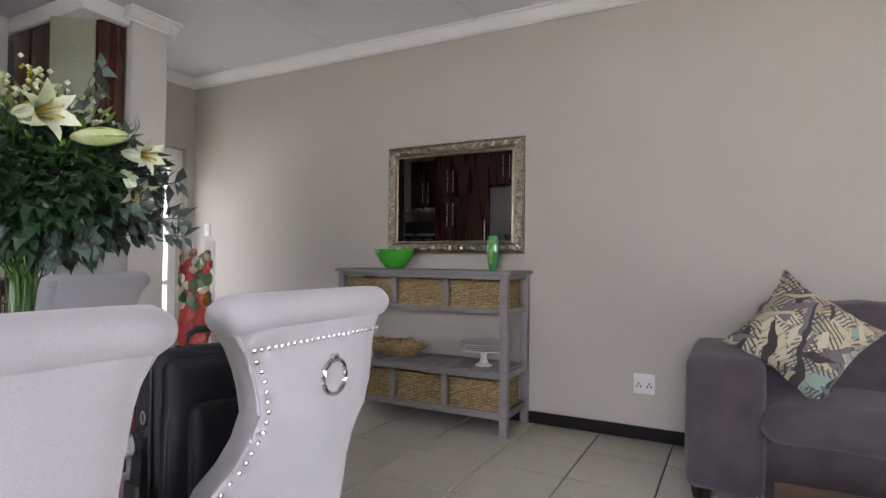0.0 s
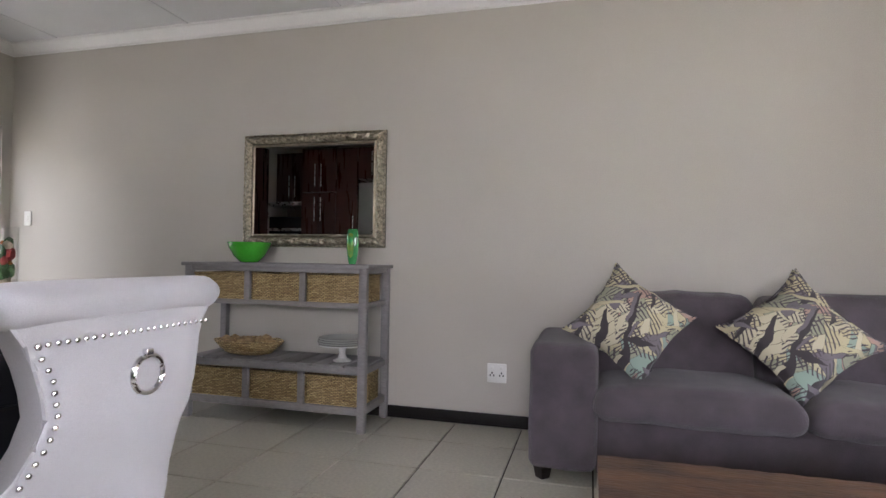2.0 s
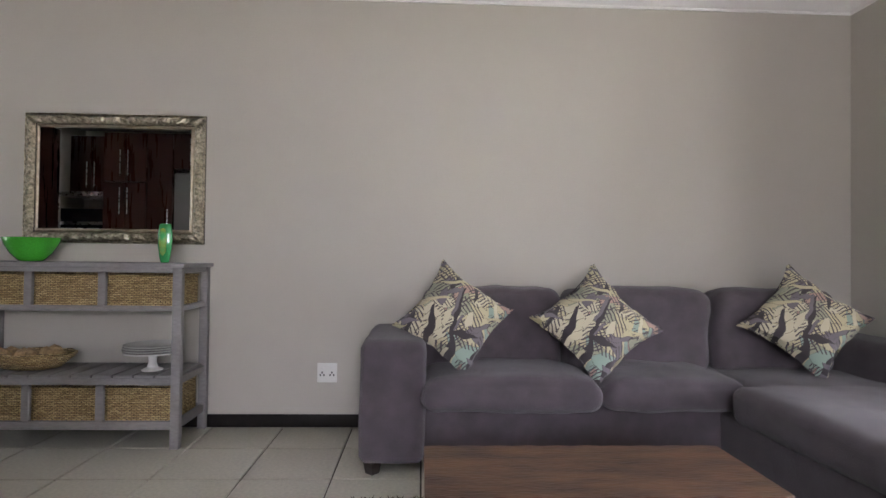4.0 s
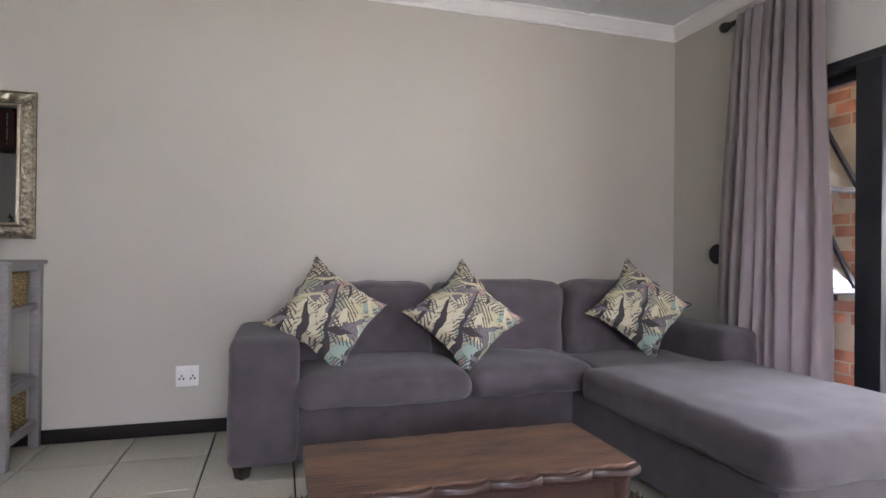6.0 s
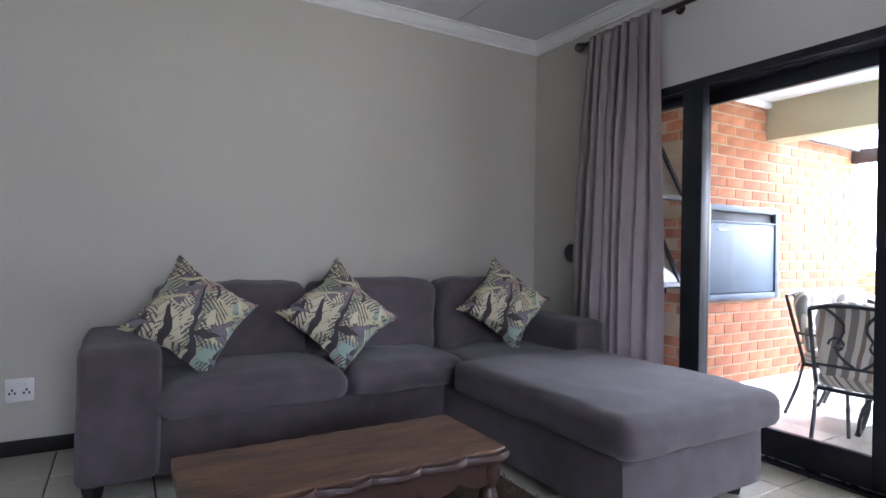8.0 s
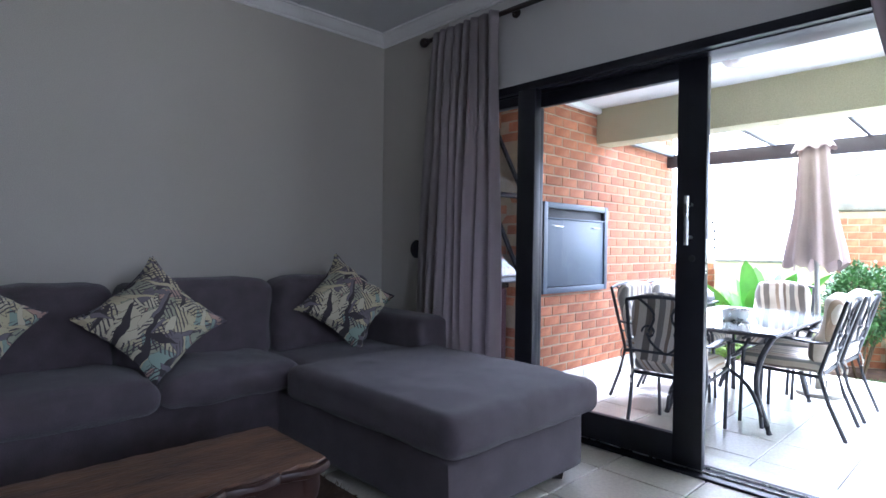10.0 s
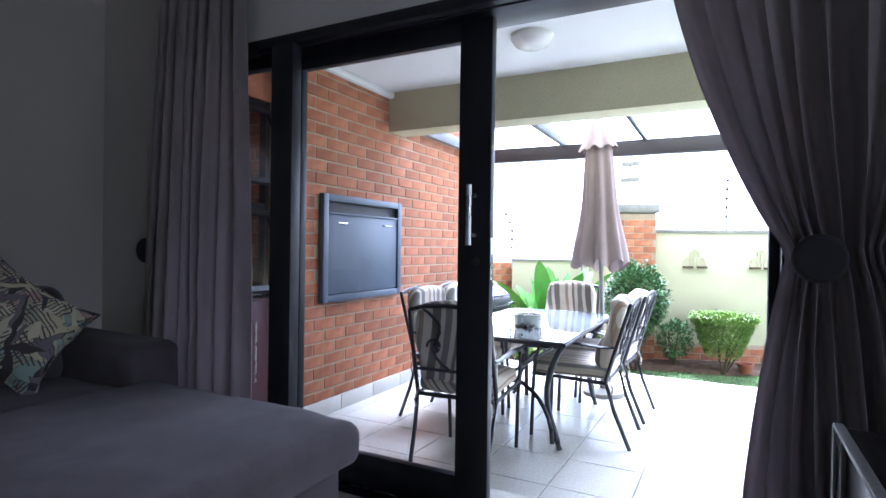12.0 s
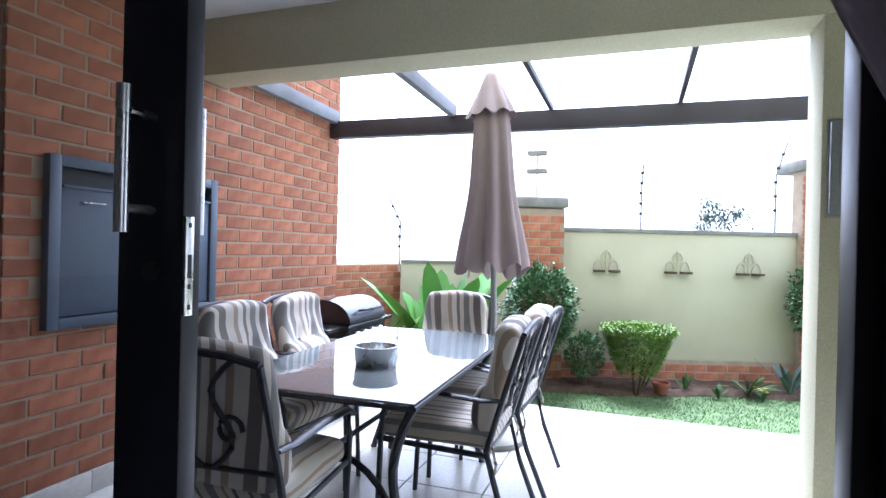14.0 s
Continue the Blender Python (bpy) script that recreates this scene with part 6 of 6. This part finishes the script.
# bouquet
bq = thing("flower_bouquet", "large bouquet of white lilies, eucalyptus and greenery in a vase", "flowers", -0.873, 1.385, 0.722)
p = part("vase", lathe([(0.0, 0.0), (0.07, 0.0), (0.075, 0.006), (0.085, 0.22), (0.095, 0.27), (0.091, 0.27), (0.08, 0.22), (0.068, 0.01), (0.0, 0.01)], 28), M_PANE, bq, "clear glass vase")
p.visible_shadow = False
rr = random.Random(14)
mouth = Vector((0, 0, 0.24))
def stem_to(e, r=0.004, mat=M_FOL, sag=0.08):
    s = Vector((rr.uniform(-0.04, 0.04), rr.uniform(-0.04, 0.04), 0.03))
    m = mouth + Vector((rr.uniform(-0.04, 0.04), rr.uniform(-0.04, 0.04), 0.04))
    mid = m.lerp(e, 0.55) + Vector((0, 0, sag))
    pts = [s, m, m.lerp(mid, 0.6), mid, mid.lerp(e, 0.6) + Vector((0, 0, sag * 0.2)), e]
    part("stem", tube(pts, r, 5, None, 0.6), mat, bq)
    return pts
# leafy greens
RT = Vector((0.885, 0.466, 0))
FW = Vector((-0.466, 0.885, 0))
M_DEEP = material("deep_green_leaf", (0.035, 0.085, 0.030), 0.45, vary=0.5, scale=9, bump=0, second=(0.018, 0.045, 0.020), island=0.4)
M_BUD = material("green_white_bud", (0.56, 0.60, 0.34), 0.55, vary=0.3, scale=14, bump=0, second=(0.36, 0.46, 0.16))
bm = bmesh.new()
for k in range(2600):
    d = Vector((rr.gauss(0, 1), rr.gauss(0, 1), rr.gauss(0.1, 0.9))).normalized()
    c = RT * 0.06 + Vector((0, 0, 0.56)) + Vector((d.x * 0.33, d.y * 0.30, d.z * 0.21)) * rr.uniform(0.25, 1.0) ** 0.5 * (1 + 0.25 * noise.noise(d * 2.2))
    leaf_card(bm, c, d + Vector((rr.uniform(-0.6, 0.6), rr.uniform(-0.6, 0.6), rr.uniform(-0.7, 0.3))), Vector((rr.uniform(-1, 1), rr.uniform(-1, 1), 1)), rr.uniform(0.04, 0.09), rr.uniform(0.022, 0.04))
part("foliage", bm, M_DEEP, bq, "dark green leaves", False)
bm = bmesh.new()
for k in range(420):
    d = Vector((rr.gauss(0, 1), rr.gauss(0, 1), rr.gauss(0.5, 0.7))).normalized()
    c = RT * 0.04 + Vector((0, 0, 0.60)) + Vector((d.x * 0.33, d.y * 0.30, d.z * 0.24)) * rr.uniform(0.6, 1.05)
    leaf_card(bm, c, d + Vector((rr.uniform(-0.5, 0.5), rr.uniform(-0.5, 0.5), 0.4)), Vector((rr.uniform(-1, 1), rr.uniform(-1, 1), 1)), rr.uniform(0.03, 0.07), rr.uniform(0.010, 0.02))
part("fine_foliage", bm, M_FOLLIGHT, bq, "light green small leaves", False)
for k in range(26):
    a = rr.uniform(0, 6.28)
    stem_to(Vector((0.22 * math.cos(a), 0.22 * math.sin(a), rr.uniform(0.45, 0.55))), 0.0042, M_FOLBIG if k % 2 else M_FOL, 0.02)
for k, (a, b, z) in enumerate([(0.53, -0.05, 0.47), (0.46, 0.1, 0.42), (0.33, -0.15, 0.90), (0.47, 0.05, 0.60), (0.36, -0.2, 0.38), (0.26, -0.22, 0.36), (-0.3, -0.2, 0.5), (-0.2, 0.3, 0.6), (0.40, -0.1, 0.72), (0.47, -0.14, 0.52)]):
    pts = stem_to(RT * a + FW * b + Vector((0, 0, z)), 0.003, M_BARK, 0.06)
    bm = bmesh.new()
    for i in range(15):
        t = 0.42 + 0.58 * i / 14
        f = t * (len(pts) - 1)
        q = pts[int(min(f, len(pts) - 2))].lerp(pts[int(min(f, len(pts) - 2)) + 1], f - int(min(f, len(pts) - 2)))
        along = (pts[-1] - pts[-3]).normalized()
        for sd in (-1, 1):
            dd = along * 0.6 + Vector((rr.uniform(-0.4, 0.4), rr.uniform(-0.4, 0.4), 0.9 * sd + rr.uniform(-0.2, 0.2)))
            leaf_card(bm, q, dd, Vector((rr.uniform(-1, 1), rr.uniform(-1, 1), 0.4)), rr.uniform(0.045, 0.075), rr.uniform(0.022, 0.034))
    part("eucalyptus_spray", bm, M_FOLGREY, bq, "grey-green eucalyptus leaves", False)


def lily(e, d, size, closed=False):
    """A trumpet of six petals along d, flared at the mouth, or a long closed bud."""
    stem_to(e, 0.004, M_FOLBIG, 0.05)
    d = d.normalized()
    side = d.cross(Vector((0, 0, 1))).normalized()
    up = side.cross(d)
    bm = bmesh.new()
    for k in range(6):
        a = 2 * math.pi * k / 6 + 0.3
        o = side * math.cos(a) + up * math.sin(a)
        tang = side * -math.sin(a) + up * math.cos(a)
        rows = []
        for i in range(10):
            t = i / 9
            rad = size * ((0.04 + 0.12 * math.sin(t * math.pi) ** 0.8) if closed else (0.05 + 0.15 * t + 0.30 * t ** 5))
            w = size * (0.085 if closed else 0.19) * math.sin(min(1, t * 0.93 + 0.07) * math.pi) ** 0.6 * (1 if k % 2 else 0.75)
            c = e + d * size * (t * 1.1 - (0 if closed else 0.22 * t ** 5)) + o * rad
            rows.append([bm.verts.new(c + tang * w - o * w * 0.25), bm.verts.new(c), bm.verts.new(c - tang * w - o * w * 0.25)])
        for p, q in zip(rows, rows[1:]):
            for m in (0, 1):
                bm.faces.new((p[m], p[m + 1], q[m + 1], q[m]))
    part("lily_bloom", bm, M_BUD if closed else M_PETAL, bq, "white lily bloom" if not closed else "pale green lily bud")
    if not closed:
        for k in range(5):
            a = 2 * math.pi * k / 5
            o = (side * math.cos(a) + up * math.sin(a)) * size * 0.12
            part("stamen", tube([e + d * size * 0.3, e + d * size * 0.85 + o, e + d * size * 0.92 + o * 1.4], 0.003, 5), M_STAMEN, bq, "yellow-green stamen")


for a, b, z, da, db, dz, sz, c in [(0.15, -0.24, 0.74, 1.0, -0.35, 0.02, 0.17, False), (0.06, -0.28, 0.72, 0.7, -0.2, 0.75, 0.15, True), (-0.03, -0.26, 0.74, -0.15, -0.3, 1.0, 0.20, False), (0.03, -0.27, 0.64, 0.05, -1, 0.1, 0.09, False),
                                   (0.28, -0.2, 0.69, 1, -0.2, -0.03, 0.17, True), (0.38, -0.12, 0.66, 1.0, -0.3, -0.12, 0.12, False), (0.37, -0.1, 0.61, 0.75, -0.3, -0.8, 0.12, False), (0.10, -0.2, 0.76, 1, -0.2, -0.05, 0.13, True), (-0.14, -0.2, 0.84, -0.6, -0.5, 0.6, 0.16, True), (-0.1, 0.2, 0.78, -0.3, 0.5, 0.6, 0.12, False), (-0.12, -0.28, 0.66, -0.4, -0.7, 0.3, 0.12, False)]:
    lily(RT * a + FW * b + Vector((0, 0, z)), RT * da + FW * db + Vector((0, 0, dz)), sz, c)
bm = bmesh.new()
for k in range(240):
    cl = random.Random(100 + k % 12)
    c = RT * cl.uniform(-0.25, 0.25) + FW * cl.uniform(-0.25, 0.1) + Vector((0, 0, cl.uniform(0.55, 0.86)))
    q = c + Vector((rr.gauss(0, 0.03), rr.gauss(0, 0.03), rr.gauss(0, 0.03)))
    r = rr.uniform(0.005, 0.011)
    lathe([(0, -r), (r, 0), (0, r)], 6, bm, q)
tagged(part("small_white_blossom", bm, M_PETAL, bq, "tiny white filler blossoms"), "", "", "", "stuff")
for a, b, z in ((0.10, -0.12, 0.90), (0.28, -0.1, 0.72), (-0.1, 0.05, 0.92)):
    e = RT * a + FW * b + Vector((0, 0, z))
    stem_to(e, 0.003, M_FOLBIG, 0.03)
    bm = bmesh.new()
    for k in range(60):
        q = e + Vector((rr.gauss(0, 0.012), rr.gauss(0, 0.012), rr.uniform(-0.12, 0.02)))
        lathe([(0, -0.006), (0.006, 0), (0, 0.006)], 5, bm, q)
    part("goldenrod", bm, M_STAMEN, bq, "yellow-green goldenrod spike")

# ---- kitchen ----
def unit(name, label, x, y, z, rz, w, h, d, doors, z0, mat=M_MAHOG):
    """A cupboard whose doors face -y."""
    ob = thing(name, label, "cupboard", x, y, z, rz, "kitchen cupboards")
    part("body", box(-w / 2, w / 2, 0, d, 0, h, 0.002), mat, ob)
    for k in range(doors):
        a, b = -w / 2 + w * k / doors + 0.003, -w / 2 + w * (k + 1) / doors - 0.003
        dr = part("door", box(a, b, -0.020, -0.001, 0.004, h - 0.004, 0.003), mat, ob)
        hx = (b - 0.045) if (k % 2 == 0 and doors > 1) else (a + 0.045)
        bm = tube([(hx, -0.050, z0), (hx, -0.050, z0 + 0.34)], 0.006, 8)
        for zz in (z0 + 0.04, z0 + 0.30):
            tube([(hx, -0.021, zz), (hx, -0.050, zz)], 0.004, 6, bm)
        part("handle", bm, M_STEEL, dr, "steel bar handle")
    return ob


KY = 0.22
unit("wall_cupboard", "dark mahogany wall cupboard over the hob", -3.14, KY - 0.25, 1.87, 180, 0.56, 0.75, 0.32, 2, 0.06)
unit("tall_cupboard", "tall dark mahogany cupboard with two doors", -2.58, KY, 0.1, 180, 0.54, 1.88, 0.55, 2, 1.47)
unit("wall_cupboard", "glossy mahogany wall cupboard over the tall one", -2.58, KY, 1.99, 180, 0.54, 0.63, 0.55, 2, 0.06)
unit("tall_cupboard", "tall dark mahogany cupboard beside the fridge", -2.14, KY, 0.1, 180, 0.32, 2.52, 0.55, 1, 1.20)
unit("wall_cupboard", "dark mahogany wall cupboard over the fridge", -1.70, KY, 2.16, 180, 0.54, 0.46, 0.55, 2, 0.05)
unit("tall_cupboard", "shallow dark mahogany cupboard on the end wall", -3.365, 0.62, 0.1, 90, 0.62, 2.52, 0.06, 1, 1.30)
hood = thing("cooker_hood", "slim steel cooker hood under the wall cupboard", "hood", -3.14, KY - 0.1, 1.80)
part("body", box(-0.275, 0.275, -0.45, 0.10, 0.0, 0.055, 0.005), M_STEEL, hood)
ov = thing("eye_level_oven", "black glass oven with steel trim", "oven", -3.14, KY - 0.05, 0.92)
part("body", box(-0.275, 0.275, -0.5, 0.0, 0.0, 0.72, 0.004), M_HOB, ov)
part("door_glass", box(-0.26, 0.26, 0.0, 0.014, 0.06, 0.50, 0.004), M_HOB, ov)
part("trim", box(-0.275, 0.275, 0.0, 0.016, 0.51, 0.55, 0.003), M_STEEL, ov, "steel trim strip")
part("handle", tube([(-0.24, 0.04, 0.46), (0.24, 0.04, 0.46)], 0.008, 8), M_STEEL, ov)
unit("base_cupboard", "dark mahogany base cupboard under the oven", -3.14, KY, 0.1, 180, 0.56, 0.80, 0.55, 2, 0.40)
fr = thing("fridge", "tall silver fridge beside the cupboards", "fridge", -1.70, KY - 0.05, 0.0)
part("body", box(-0.27, 0.27, -0.58, 0.0, 0.02, 2.12, 0.012), M_PLASTIC, fr)
M_FRIDGE = material("silver_fridge", (0.42, 0.42, 0.42), 0.4, 0.5, vary=0.06)
part("door", box(-0.268, 0.268, 0.002, 0.05, 0.72, 2.11, 0.014), M_FRIDGE, fr)
part("door", box(-0.268, 0.268, 0.002, 0.05, 0.03, 0.71, 0.014), M_FRIDGE, fr)
for z0, z1 in ((0.80, 1.15), (0.35, 0.66)):
    part("handle", tube([(0.22, 0.055, z0), (0.22, 0.09, z0 + 0.02), (0.22, 0.09, z1 - 0.02), (0.22, 0.055, z1)], 0.009, 8), M_STEEL, fr)
# south-facing run
unit("wall_cupboard", "dark mahogany wall cupboard reaching the cornice", -3.12, 2.47, 1.50, 0, 0.62, 1.13, 0.28, 2, 0.06)
unit("end_cupboard", "frosted glass corner cupboard", -2.70, 2.50, 1.50, 40, 0.27, 1.13, 0.17, 1, 0.06, M_FROST)
unit("wall_cupboard", "dark mahogany end wall cupboard", -2.555, 2.66, 1.50, 88, 0.16, 1.13, 0.2, 1, 0.06)
unit("base_cupboard", "dark mahogany base cupboard", -3.0, 2.30, 0.1, 0, 0.85, 0.78, 0.45, 2, 0.38)
structure("trim_kitchen_cornice", box(-3.43, -2.50, 2.44, 2.76, 2.635, CEIL, 0.02), M_CORNICE, "white cornice over the kitchen cupboards")
wt = thing("kitchen_worktop", "dark granite kitchen worktop", "worktop", -3.0, 2.5, 0.88)
part("slab", box(-0.43, 0.46, -0.24, 0.26, 0.0, 0.035, 0.004), M_GRANITE, wt)


# ---- tiles and brickwork, last ----
tiled(floor, M_TILE, range(-9, 11), range(-8, 10), (0.425, 0.428, 0.1695, 0.40), 0.0, 0.0042, lambda x, y: -3.62 < x < 4.05 and -2.75 < y < 4.1 and not (x < -1.3 and y < -0.6))
tiled(patio, M_PTILE, range(-4, 12), range(-6, 12), (0.40, 0.40, 4.92, 1.26), PZ, 0.0028, lambda x, y: 4.4 < x < 7.45 and -1.4 < y < 3.4)
BRX, BRY = 4.835, 3.18
bricks("wall_brick_1", "orange-red face-brick wall of the braai", (BRX, BRY, PZ), (1, 0, 0), (0, -1, 0), 2.63, 3.1, M_MORTAR, lambda s, z: z < 0.12 or (0.17 < s < 1.14 and 0.81 < z < 1.53), 300, 0.3, lambda s, z: z < 2.5)
bricks("wall_brick_2", "face-brick side of the braai", (BRX, 4.21, PZ), (0, -1, 0), (-1, 0, 0), 0.995, 2.5, M_MORTAR, lambda s, z: z < 0.12, 300, 0.1)


def gbricks(name, label, u, d, z, length, height, side=False):
    p = gpos(u, d, z)
    return bricks(name, label, p, GU if not side else -GN, GN if not side else -GU, length, height, M_MORTAR, lambda s, zz: False, 300, 0.1)


gbricks("wall_brick_3", "face-brick plinth of the boundary wall", -1.28, 0.02, GZ - 0.03, 2.6, 0.30)
gbricks("wall_brick_4", "face-brick pier in the boundary wall", -1.78, 0.10, GZ - 0.03, 0.50, 1.94)
gbricks("wall_brick_5", "face-brick pier in the boundary wall", 1.32, 0.10, GZ - 0.03, 0.46, 2.42)
gwall("trim_pier_cap_1", -1.82, -1.24, 1.58, 1.70, M_CONC, "weathered concrete pier cap", -0.14, 0.36, 0.03)
gwall("trim_pier_cap_2", 1.27, 1.83, 2.05, 2.18, M_CONC, "weathered concrete pier cap", -0.14, 0.36, 0.03)
bricks("wall_brick_6", "low face-brick side boundary wall", (7.45, 4.05, GZ - 0.03), (0.96, -0.28, 0), (-0.28, -0.96, 0), 3.0, 1.28, M_MORTAR, lambda s, zz: False, 300, 0.1)
